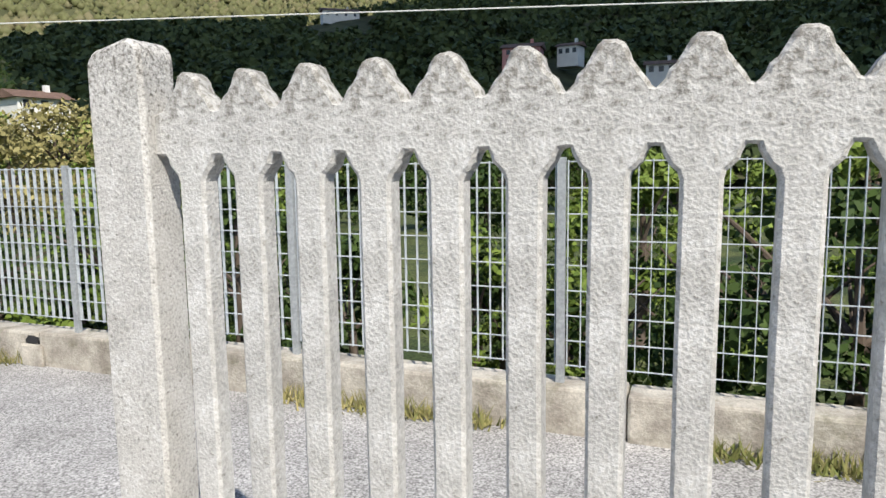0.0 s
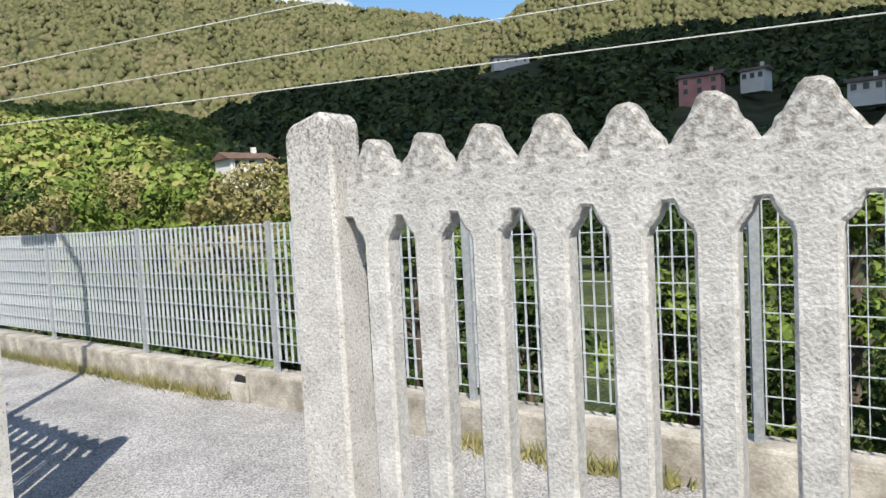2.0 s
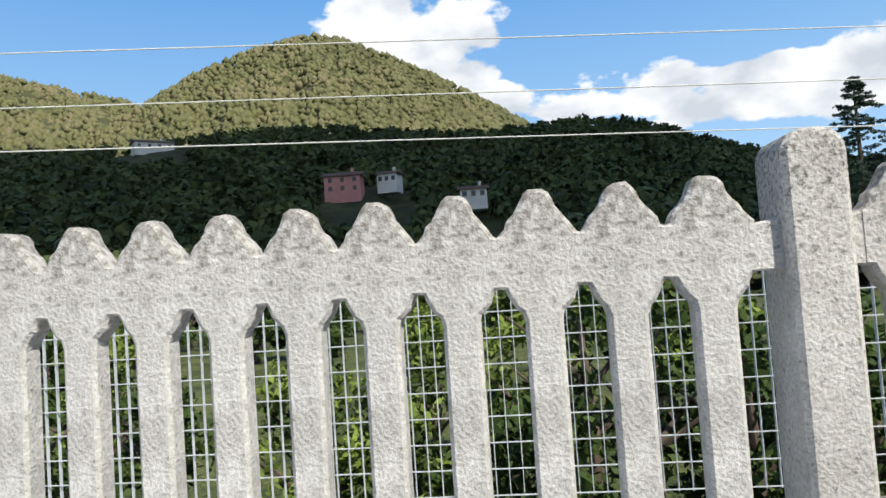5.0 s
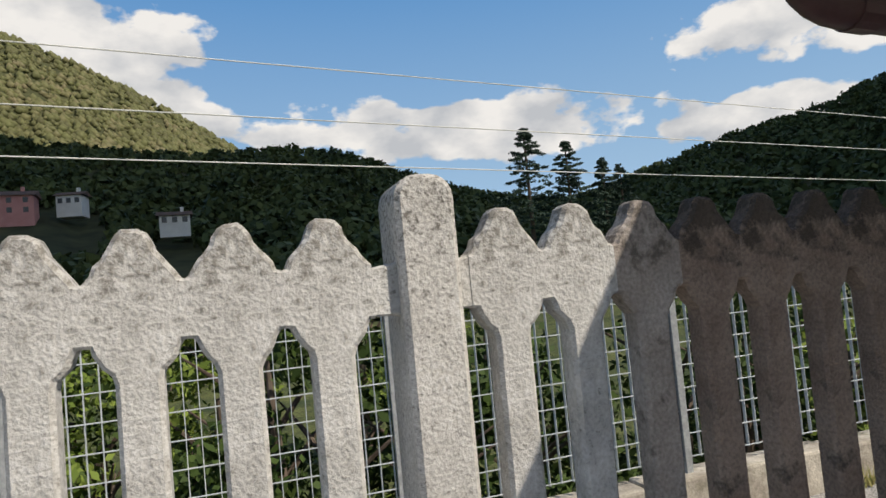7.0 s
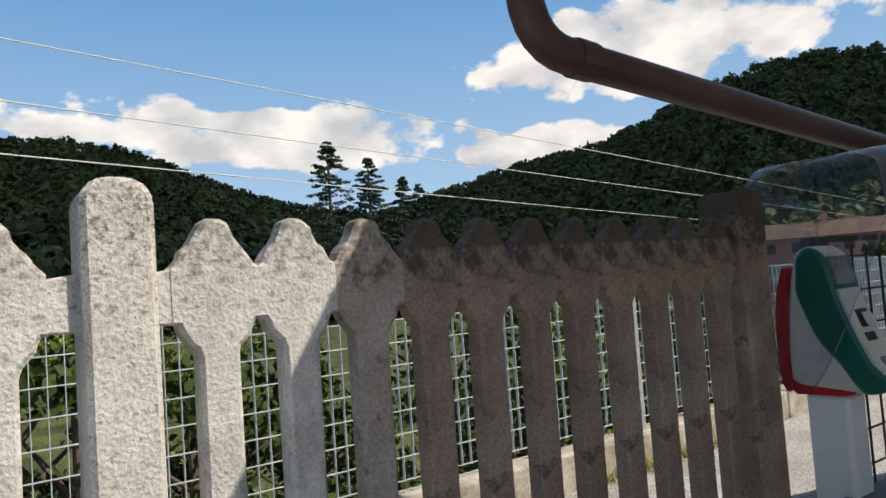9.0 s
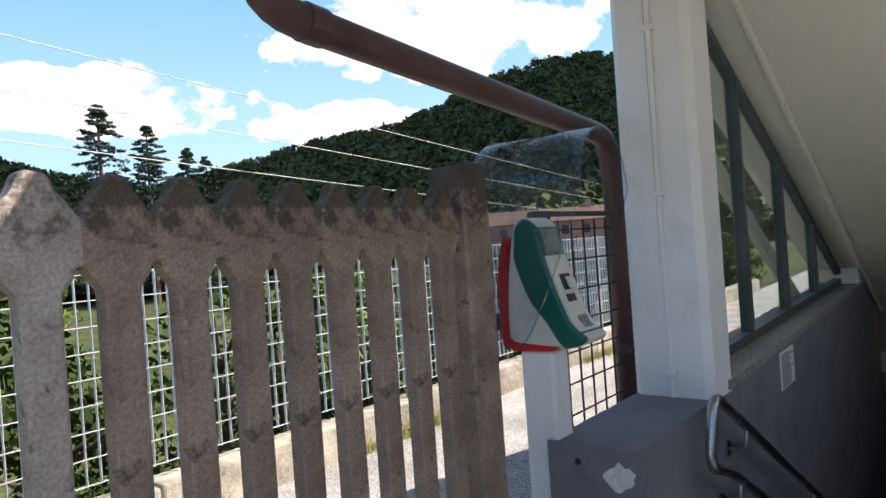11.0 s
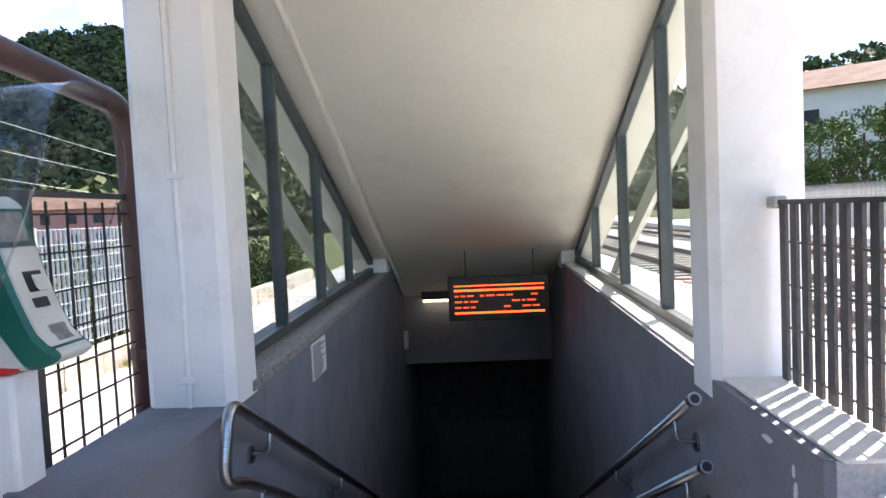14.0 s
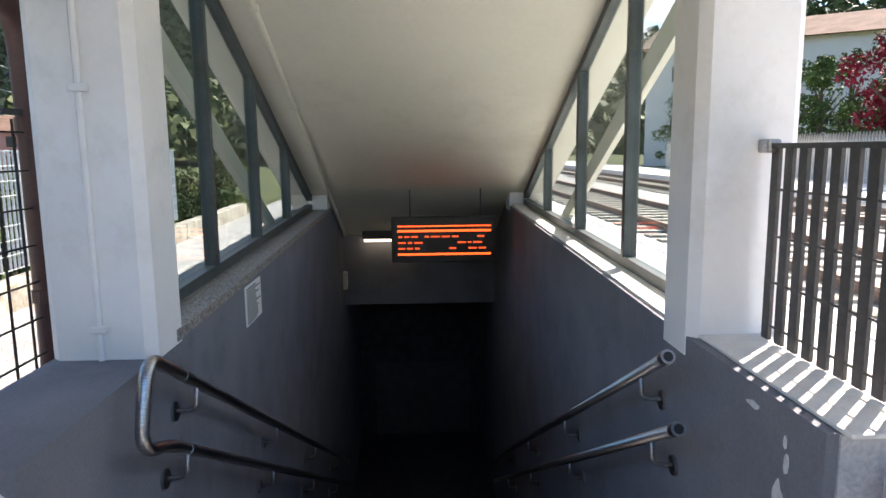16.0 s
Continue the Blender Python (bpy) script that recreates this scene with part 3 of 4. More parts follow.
def fence_section(x_first, label, mats, stub_l, stub_r, order):
    p = thing("concrete_fence", label, "fence", "sections of the concrete fence", m=FM)
    for k in range(11):
        # pickets past the canopy's shadow edge take the darker, shade-coloured copies
        material = mats[0] if k < mats[2] else (mats[1] if k > mats[2] or mats[0] is mats[1] else M_CONC_HALF_SHADE)
        me = PICKET_MESH.get((material.name, order[k]))
        src = me if me else prism(PICKETS[order[k]], -0.026, 0.024, "y", 0.008, lambda u, v: abs(u) > 0.079)
        o = part("picket", src, material, p, m=pose(x_first + S * k, 0, 0))
        PICKET_MESH[(material.name, order[k])] = o.data
    x0, x1 = x_first - 0.08, x_first + 10 * S + 0.08
    for a, c, material in ((stub_l, x0, mats[0]), (x1, stub_r, mats[1])):
        if c > a:
            part("rail_end", prism([(a, 1.562), (c, 1.559), (c, 1.660), (a, 1.652)], -0.024, 0.022, "y", 0.006, lambda u, v: True), material, p)
    part("bottom_rail", box(x0, x1, -0.02, 0.02, 0.05, 0.22, 0.006), mats[1], p)
    return p


PICKET_MESH = {}
rp = random.Random(4)
fence = fence_section(-0.175 - 10 * S, "weathered pale concrete picket fence with lichen on its tops", (M_CONC, M_CONC, 11), -1.88, -0.04, [rp.randrange(4) for _ in range(11)])
shaded = fence_section(0.175, "mossy concrete picket fence, coloured dark brown for the canopy's shade", (M_CONC, M_CONC_SHADE, 2), 0.06, 1.87, [rp.randrange(4) for _ in range(11)])
gated = fence_section(-4.66 - 10 * S, "pale concrete picket fence behind the open gate", (M_CONC, M_CONC, 11), -6.46, -4.52, [rp.randrange(4) for _ in range(11)])


def fence_post(owner, x0, x1, y0, y1, h, label, slant=0.0, material=None):
    r = 0.045
    pts = [(x0 + 0.008, 0), (x0, h * 0.5)]
    pts += [(x0 + r - r * math.cos(a), h - slant - r + r * math.sin(a)) for a in (0, 0.3, 0.6, 0.9, 1.2, 1.57)]
    pts += [(x1 - r + r * math.cos(a), h - r + r * math.sin(a)) for a in (1.57, 1.2, 0.9, 0.6, 0.3, 0)]
    pts += [(x1, h * 0.5), (x1 - 0.004, 0)]
    return part("post", prism(pts, y0, y1, "y", 0.010), material or M_POST, owner, label)


fence_post(fence, -2.042, -1.872, -0.06, 0.045, 1.832, "weathered concrete gate post with rounded top", 0.02)
fence_post(fence, -0.047, 0.068, -0.055, 0.085, 1.818, "speckled square concrete post")
fence_post(shaded, 1.86, 2.02, -0.05, 0.10, 1.84, "mossy concrete post, coloured dark for the canopy's shade", 0.0, M_CONC_SHADE)
gp = fence_post(gated, -4.52, -4.385, -0.045, 0.10, 1.82, "concrete gate post with stencilled characters")
part("footing", box(-4.58, -4.22, -0.12, 0.16, 0.0, 0.17, 0.04), M_CONC, gated, "rough concrete footing")
fence_post(gated, -6.62, -6.46, -0.05, 0.10, 1.82, "concrete post")
# stencilled characters up the end face
tx = bpy.data.curves.new("stencil", "FONT")
tx.body, tx.size, tx.extrude, tx.align_x = "MCA", 0.112, 0.001, "LEFT"
t_ob = new("stencilled_letters", tx)
dg = bpy.context.evaluated_depsgraph_get()
tm = bpy.data.meshes.new_from_object(t_ob.evaluated_get(dg))
bpy.data.objects.remove(t_ob)
let = part("stencilled_letters", tm, M_INK, gp, "black stencilled letters MCA")
let.matrix_basis = Matrix(((0, 0, 1, -4.383), (0, -1, 0, 0), (0, 0, 0, 0), (0, 0, 0, 1)))
# text runs down the face: its x axis points down, its y axis towards the fence's back
let.matrix_basis = Matrix(((0, 0, 1, -4.3835), (0, 1, 0, -0.012), (-1, 0, 0, 1.375), (0, 0, 0, 1)))
for k, (z0, z1) in enumerate(((1.10, 1.065), (1.04, 0.99), (0.975, 0.925), (0.91, 0.86), (0.845, 0.83), (0.79, 0.74), (0.725, 0.675), (0.66, 0.61), (0.595, 0.545), (0.53, 0.48), (0.465, 0.415))):
    if k == 0:
        part("stencil_bar", box(-4.384, -4.3825, 0.02, 0.03, z1, z0), M_INK, gp, "stencilled dash")
    else:
        part("stencil_bar", box(-4.384, -4.3825, 0.0, 0.052, z1 + 0.012, z0 - 0.014), M_INK, gp, "stencilled numeral drawn as a bar")

# open gate leaf
gate = thing("gate_leaf", "open grey steel gate leaf with upright bars", "gate", m=FM)
part("stile", box(-4.46, -4.41, -0.19, -0.14, 0.16, 1.60, 0.004), M_GATE, gate)
part("stile", box(-6.55, -6.50, -0.19, -0.14, 0.16, 1.60, 0.004), M_GATE, gate)
for z in (0.30, 1.42):
    part("gate_rail", box(-6.50, -4.46, -0.18, -0.15, z, z + 0.05, 0.003), M_GATE, gate)
me = None
for k in range(14):
    o = part("gate_bar", me or box(-0.013, 0.013, -0.196, -0.186, 0.17, 1.60, 0.002), M_GATE, gate, m=pose(-4.58 - 0.138 * k, 0, 0))
    me = o.data
part("lock_box", box(-4.445, -4.425, -0.14, -0.09, 0.92, 1.06, 0.003), M_DARKP, gate, "black lock case")

# ---- mesh fence on its kerb ----
YM = 2.47
kerb = thing("kerb_wall", "low weathered concrete kerb wall with weeds at its foot", "kerb", kind="structure", m=FM)
me = None
rk = random.Random(2)
for k in range(26):
    o = part("kerb_block", me or box(0.004, 1.496, 2.36, 2.60, -0.05, 0.27, 0.02), M_KERB, kerb, m=pose(-22 + 1.5 * k, rk.uniform(-0.008, 0.008), rk.uniform(-0.01, 0.005)))
    me = o.data
part("drain_hole", prism([(-5.62, 0.13), (-5.48, 0.13), (-5.485, 0.2), (-5.52, 0.235), (-5.58, 0.235), (-5.615, 0.2)], 2.345, 2.40, "y"), M_DARKP, kerb, "dark drain hole in the kerb")
part("broken_edge", box(-5.67, -5.43, 2.33, 2.36, -0.02, 0.17, 0.02), M_KERB, kerb, "broken kerb stone")
posts = [-17.3, -15.25, -13.2, -11.2, -9.2, -7.2, -5.17, -3.17, -1.385, 0.5, 2.37, 4.35, 6.35, 8.35, 10.35, 12.35]
vb, hb, pb = None, {}, None
rows_z = [0.372 + 0.1455 * i for i in range(9)]
for k, (a, c) in enumerate(zip(posts, posts[1:])):
    mp = thing("mesh_fence", "galvanised steel grating fence standing on the kerb", "fence", "sections of the mesh fence", m=FM)
    o = part("post", pb or box(-0.024, 0.024, YM - 0.03, YM + 0.005, 0.26, 1.56, 0.002), M_GPOST, mp, "flat galvanised post", m=pose(a, 0, 0))
    pb = o.data
    n = round((c - a - 0.06) / 0.0775)
    for i in range(n + 1):
        o = part("upright_bar", vb or box(-0.0018, 0.0018, YM - 0.0125, YM + 0.0125, 0.36, 1.545), M_GALV, mp, m=pose(a + 0.035 + (c - a - 0.07) * i / n, 0, 0))
        vb = o.data
    key = round(c - a, 3)
    for z in rows_z:
        o = part("cross_rod", hb.get(key) or box(0.03, c - a - 0.03, YM - 0.016, YM - 0.010, -0.003, 0.003), M_GALV, mp, m=pose(a, 0, z))
        hb[key] = o.data
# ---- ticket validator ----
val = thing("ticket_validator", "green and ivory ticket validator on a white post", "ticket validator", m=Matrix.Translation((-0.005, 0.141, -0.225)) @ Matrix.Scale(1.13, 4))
XA, XB = 1.90, 2.04
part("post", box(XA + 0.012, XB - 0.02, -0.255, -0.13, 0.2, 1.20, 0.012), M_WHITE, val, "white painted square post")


def curve_pts(ctrl, n=5, closed=True):
    """A smooth outline through control points (Catmull-Rom)."""
    res, m = [], len(ctrl)
    for i in range(m if closed else m - 1):
        p0, p1, p2, p3 = (Vector(ctrl[(i + k - 1) % m] if closed else ctrl[min(max(i + k - 1, 0), m - 1)]) for k in range(4))
        for s in range(n):
            t = s / n
            res.append(tuple(0.5 * ((2 * p1) + (p2 - p0) * t + (2 * p0 - 5 * p1 + 4 * p2 - p3) * t * t + (3 * p1 - p0 - 3 * p2 + p3) * t ** 3)))
    return res if closed else res + [tuple(ctrl[-1])]


RIDGE = [(-0.195, 1.643), (-0.23, 1.612), (-0.246, 1.556), (-0.258, 1.502), (-0.28, 1.432), (-0.303, 1.37), (-0.337, 1.295), (-0.372, 1.262)]
body = [(-0.095, 1.235), (-0.094, 1.373), (-0.109, 1.498), (-0.138, 1.615), (-0.165, 1.641)] + RIDGE + [(-0.388, 1.245), (-0.37, 1.225), (-0.314, 1.211), (-0.2, 1.212)]
part("casing", prism(curve_pts(body, 4), XA + 0.003, XB, "x", 0.012), M_WHITEP, val, "ivory plastic casing")
green = [(-0.140, 1.56), (-0.145, 1.61), (-0.168, 1.637), (-0.195, 1.640)] + RIDGE[1:] + [(-0.387, 1.245), (-0.37, 1.227), (-0.314, 1.213), (-0.285, 1.235), (-0.246, 1.293), (-0.19, 1.364), (-0.153, 1.45), (-0.135, 1.515)]
part("side_cover", prism(curve_pts(green, 4), XA - 0.006, XB + 0.006, "x", 0.010), M_GREENP, val, "dark green plastic cover")


def strip(z_hi, z_lo, lift, thick=0.004):
    """A band following the sloping front between two heights."""
    zs = [z_hi + (z_lo - z_hi) * k / 8 for k in range(9)]
    rz, ry = [p[1] for p in RIDGE][::-1], [p[0] for p in RIDGE][::-1]
    mid = [(float(np.interp(z, rz, ry)), z) for z in zs]
    return [(y - lift, z - lift * 0.4) for y, z in mid] + [(y - lift + thick + 0.006, z) for y, z in mid[::-1]]


panel = part("front_panel", prism(strip(1.515, 1.272, 0.008), XA + 0.006, XB - 0.008, "x"), M_WHITEP, val, "ivory front panel with slots")
part("slot", prism(strip(1.455, 1.405, 0.012), XA + 0.045, XB - 0.03, "x"), M_DARKP, panel, "dark ticket slot")
part("slot_lip", prism(strip(1.442, 1.412, 0.024), XA + 0.065, XB - 0.025, "x"), M_WHITEP, panel, "pale slot lip")
part("button", prism(strip(1.388, 1.366, 0.012), XA + 0.04, XB - 0.045, "x"), M_DARKP, panel, "dark reader window")
part("reader", prism(strip(1.318, 1.282, 0.013), XA + 0.05, XB - 0.03, "x"), M_SCREENP, panel, "small grey reader pad")
part("display", prism(strip(1.606, 1.53, 0.005), XA + 0.02, XB - 0.02, "x"), M_SCREENP, val, "grey display window")
part("back_plate", prism(curve_pts([(-0.072, 1.22), (-0.066, 1.35), (-0.072, 1.48), (-0.10, 1.58), (-0.112, 1.56), (-0.10, 1.40), (-0.10, 1.22)], 3), XA, XB + 0.02, "x"), M_REDP, val, "red plastic back plate")
part("base_plate", prism([(-0.08, 1.235), (-0.109, 1.196), (-0.25, 1.202), (-0.28, 1.211), (-0.28, 1.216), (-0.09, 1.24)], XA + 0.004, XB, "x"), M_REDP, val, "red plastic base")
VX = 1.985
# clear hood: an arched shell, deep at the top and cut back below
RH, ZC, ZB = 0.205, 1.715, 1.22
arch = [(-RH, ZB + (ZC - ZB) * i / 8) for i in range(8)] + [(RH * math.cos(a), ZC + RH * math.sin(a)) for a in [math.pi - math.pi * i / 20 for i in range(21)]] + [(RH, ZC - (ZC - ZB) * (i + 1) / 8) for i in range(8)]
hb_ = bmesh.new()
YH = -0.035
grid = []
for u, z in arch:
    f = min(1.0, max(0.0, (z - ZB) / (ZC - ZB)))
    depth = 0.17 + 0.235 * f ** 0.8 - 0.08 * u * f
    grid.append([hb_.verts.new((VX + 0.02 + u, YH - depth * s / 6, z)) for s in range(7)])
for a, c in zip(grid, grid[1:]):
    for s in range(6):
        hb_.faces.new((a[s], a[s + 1], c[s + 1], c[s]))
bmesh.ops.solidify(hb_, geom=list(hb_.faces), thickness=0.004)
hood = part("hood", hb_, M_HOOD, val, "clear acrylic rain hood", smooth=True)
hood.visible_shadow = False
rim = [(VX + 0.02 + u, YH, z) for u, z in arch]
part("hood_back", prism([(VX + 0.02 + u * 0.98, z) for u, z in arch], YH - 0.002, YH + 0.003, "y"), M_HOOD, val, "clear acrylic back sheet").visible_shadow = False
edge = []
for u, z in arch:
    f = min(1.0, max(0.0, (z - ZB) / (ZC - ZB)))
    edge.append((VX + 0.02 + u, YH - 0.17 - 0.235 * f ** 0.8 + 0.08 * u * f, z))
part("hood_edge", tube(edge, 0.0035, 6), M_HOOD, hood, "polished hood edge")
part("hood_rim", tube([(x - 0.002, y - 0.03, z) for x, y, z in rim], 0.005, 6), M_HOOD, hood, "hood rim")
for z in (1.27, 1.5, 1.72):
    part("bolt", tube([(VX + 0.02 - RH - 0.006, -0.06, z), (VX + 0.02 - RH + 0.006, -0.06, z)], 0.008, 8), M_STEEL, hood, "steel bolt")
part("hood_arm", box(VX - 0.06, VX + 0.10, YH + 0.004, 0.06, 1.26, 1.32, 0.004), M_GALV, val, "steel mounting arm")

# dark welded wire panel between fence and column
wp = thing("wire_fence", "dark welded wire fence between post and column", "fence")
YW = 0.17
part("edge_post", box(2.60, 2.73, YW - 0.025, YW + 0.025, 0.0, 1.68, 0.004), M_BARS, wp)
part("top_bar", box(2.73, 3.42, YW - 0.008, YW + 0.008, 1.655, 1.68), M_BARS, wp)
vb = hb2 = None
for k in range(5):
    o = part("upright_wire", vb or box(-0.004, 0.004, YW - 0.004, YW + 0.004, 0.05, 1.64), M_BLACKW, wp, m=pose(2.84 + 0.128 * k, 0, 0))
    vb = o.data
for k in range(11):
    o = part("cross_wire", hb2 or box(2.73, 3.42, YW - 0.0115, YW - 0.0045, -0.0035, 0.0035), M_BLACKW, wp, m=pose(0, 0, 0.10 + 0.149 * k))
    hb2 = o.data

# ---- platform side ----
sheet("platform", -40, 60, -4.9, -2.802, 0.0, M_PLATFORM, "pale paved station platform", "platform", thick=0.02)
tagged(part("platform_edge", box(-40, 60, -5.2, -4.9, -0.45, 0.015, 0.01), M_SLAB), "white stone platform edge", "platform edge", kind="structure")
tr = tagged(part("track_bed", box(-60, 90, -12.3, -5.2, -0.5, -0.02), M_BALLAST), "grey stone ballast of the railway tracks", "ballast", kind="structure")


def track(yc):
    t = thing("railway_track", "pair of steel rails on concrete sleepers", "railway track")
    for y in (yc - 0.75, yc + 0.75):
        part("rail", prism([(y - 0.07, -0.02), (y + 0.07, -0.02), (y + 0.02, 0.02), (y + 0.015, 0.10), (y + 0.036, 0.11), (y + 0.036, 0.145), (y - 0.036, 0.145), (y - 0.036, 0.11), (y - 0.015, 0.10), (y - 0.02, 0.02)], -50, 80, "x"), M_RAIL, t)
    me = None
    for k in range(70):
        o = part("sleeper", me or box(-0.13, 0.13, yc - 1.3, yc + 1.3, -0.05, 0.02, 0.01), M_KERB, t, m=pose(-6 + 0.62 * k, 0, 0))
        me = o.data


track(-6.6)
track(-10.7)
tagged(part("platform_far", box(-60, 90, -16.0, -12.3, -0.4, 0.25, 0.02), M_PLATFORM), "pale paved platform across the tracks", "platform", kind="structure")
# railing of flat bars beside the coping
YB = -2.53
rf = thing("platform_railing", "dark brown railing of flat upright bars", "railing")
part("top_rail", box(-3.0, 2.82, YB - 0.02, YB + 0.02, 1.50, 1.516), M_BARS, rf)
for z in (0.925, 1.07, 1.22, 1.37):
    part("cross_rod", tube([(-3.0, YB, z), (2.80, YB, z)], 0.0045, 6), M_BARS, rf)
me = None
for k in range(75):
    o = part("flat_bar", me or box(-0.0215, 0.0215, YB - 0.006, YB + 0.006, 0.878, 1.50), M_BARS, rf, m=pose(2.79 - 0.0785 * k, 0, 0))
    me = o.data
part("wall_fixing", box(2.79, 2.862, YB - 0.015, YB + 0.03, 1.485, 1.53, 0.008), M_STEEL, rf, "worn metal wall fixing")
for x in (-2.9, -1.0, 1.0):
    part("post", box(x - 0.02, x + 0.02, YB - 0.02, YB + 0.02, 0.0, 1.50), M_BARS, rf)
tagged(part("platform_kerb", box(-3.0, 2.03, -2.66, -2.40, 0.0, 0.80, 0.01), M_PALE_GREY), "low pale parapet wall under the railing", "wall", kind="structure")

# ---- backdrop sky ----
m, n, l, bs = mat_base("sky_backdrop")
out = n["Material Output"]
tc = n.new("ShaderNodeTexCoord")
nrm = n.new("ShaderNodeVectorMath")
nrm.operation = "NORMALIZE"
l.new(tc.outputs["Object"], nrm.inputs[0])
sep = n.new("ShaderNodeSeparateXYZ")
l.new(nrm.outputs[0], sep.inputs[0])


def math_node(op, a, c=None, d=None):
    k = n.new("ShaderNodeMath")
    k.operation = op
    for i, v in enumerate((a, c, d)):
        if v is None:
            continue
        if isinstance(v, (int, float)):
            k.inputs[i].default_value = v
        else:
            l.new(v, k.inputs[i])
    return k.outputs[0]


azm = math_node("ARCTAN2", sep.outputs[0], sep.outputs[1])
elv = math_node("ARCSINE", sep.outputs[2])
# cloud banks: azimuth, elevation, half widths, in degrees
BANKS = [(-10, 20.5, 9, 4.2), (-6, 14.6, 7, 2.2), (9, 14.0, 8, 2.4), (22, 12.6, 14, 2.8), (43, 10.6, 8, 2.4), (52, 18.0, 16, 4.0), (-68, 19.8, 5, 2.6), (-47, 17.4, 3.5, 1.2), (-7, 17, 5, 3), (75, 20, 14, 5), (105, 12, 14, 6)]
best = None
for a, e, wa, we in BANKS:
    da = math_node("DIVIDE", math_node("SUBTRACT", azm, radians(a)), radians(wa))
    de = math_node("DIVIDE", math_node("SUBTRACT", elv, radians(e)), radians(we))
    r2 = math_node("ADD", math_node("MULTIPLY", da, da), math_node("MULTIPLY", de, de))
    v = math_node("SUBTRACT", 1.0, r2)
    best = v if best is None else math_node("MAXIMUM", best, v)
nz = n.new("ShaderNodeTexNoise")
nz.inputs["Scale"].default_value, nz.inputs["Detail"].default_value, nz.inputs["Roughness"].default_value = 11.0, 9, 0.52
mpg = n.new("ShaderNodeMapping")
mpg.inputs["Scale"].default_value = (1, 1, 1.7)
l.new(nrm.outputs[0], mpg.inputs[0])
l.new(mpg.outputs[0], nz.inputs["Vector"])
dens = math_node("ADD", math_node("MULTIPLY", math_node("MAXIMUM", best, -1.5), 0.62), math_node("MULTIPLY", math_node("SUBTRACT", nz.outputs["Fac"], 0.53), 2.1))
ramp = n.new("ShaderNodeValToRGB")
ramp.color_ramp.elements[0].position, ramp.color_ramp.elements[1].position = 0.03, 0.17
l.new(dens, ramp.inputs[0])
# sky colour by height
mr = n.new("ShaderNodeValToRGB")
mr.color_ramp.elements[0].position, mr.color_ramp.elements[0].color = 0.0, (0.42, 0.62, 0.82, 1)
mr.color_ramp.elements[1].position, mr.color_ramp.elements[1].color = 0.42, (0.11, 0.30, 0.62, 1)
l.new(sep.outputs[2], mr.inputs[0])
# cloud colour: white, greyer in the thick middle
nz2 = n.new("ShaderNodeTexNoise")
nz2.inputs["Scale"].default_value, nz2.inputs["Detail"].default_value = 9.0, 6
l.new(mpg.outputs[0], nz2.inputs["Vector"])
cr = n.new("ShaderNodeValToRGB")
cr.color_ramp.elements[0].position, cr.color_ramp.elements[0].color = 0.36, (0.50, 0.54, 0.60, 1)
cr.color_ramp.elements[1].position, cr.color_ramp.elements[1].color = 0.58, (0.84, 0.85, 0.86, 1)
l.new(nz2.outputs["Fac"], cr.inputs[0])
mx = n.new("ShaderNodeMix")
mx.data_type = "RGBA"
l.new(ramp.outputs[0], mx.inputs["Factor"])
l.new(mr.outputs[0], mx.inputs["A"])
l.new(cr.outputs[0], mx.inputs["B"])
em = n.new("ShaderNodeEmission")
em.inputs["Strength"].default_value = 1.0
l.new(mx.outputs["Result"], em.inputs[0])
l.new(em.outputs[0], out.inputs["Surface"])
b = bmesh.new()
R = 4200.0
rows = []
for e in range(-2, 37, 2):
    rows.append([b.verts.new((R * math.sin(radians(a)) * math.cos(radians(e)), R * math.cos(radians(a)) * math.cos(radians(e)), R * math.sin(radians(e)))) for a in range(-130, 131, 4)])
for r0, r1 in zip(rows, rows[1:]):
    for i in range(len(r0) - 1):
        b.faces.new((r0[i], r0[i + 1], r1[i + 1], r1[i]))
bd = tagged(part("backdrop", b, m, smooth=True), "blue spring sky with white cumulus clouds", "sky", kind="structure")
bd.visible_shadow = False

ico = bmesh.new()
bmesh.ops.create_icosphere(ico, subdivisions=1, radius=1.0)
ICO_V = np.array([v.co[:] for v in ico.verts])
ICO_F = np.array([[v.index for v in f.verts] for f in ico.faces])
ico.free()
ICO0_V = np.array([(0, 0, 1), (1, 0, 0), (0, 1, 0), (-1, 0, 0), (0, -1, 0), (0, 0, -1), ], float)
ICO0_F = np.array([(0, 1, 2), (0, 2, 3), (0, 3, 4), (0, 4, 1), (5, 2, 1), (5, 3, 2), (5, 4, 3), (5, 1, 4)])


def lumps(rng, pos, rad, jitter=0.28, squash=0.85, fine=True):
    IV, IF = (ICO_V, ICO_F) if fine else (ICO0_V, ICO0_F)
    k, nv = len(pos), len(IV)
    v = IV[None] * (1 + jitter * rng.uniform(-1, 1, (k, nv, 1)))
    v = v * np.asarray(rad)[:, None, None] * np.array((1, 1, squash)) + np.asarray(pos)[:, None]
    f = IF[None] + (np.arange(k) * nv)[:, None, None]
    return v.reshape(-1, 3), f.reshape(-1, 3)


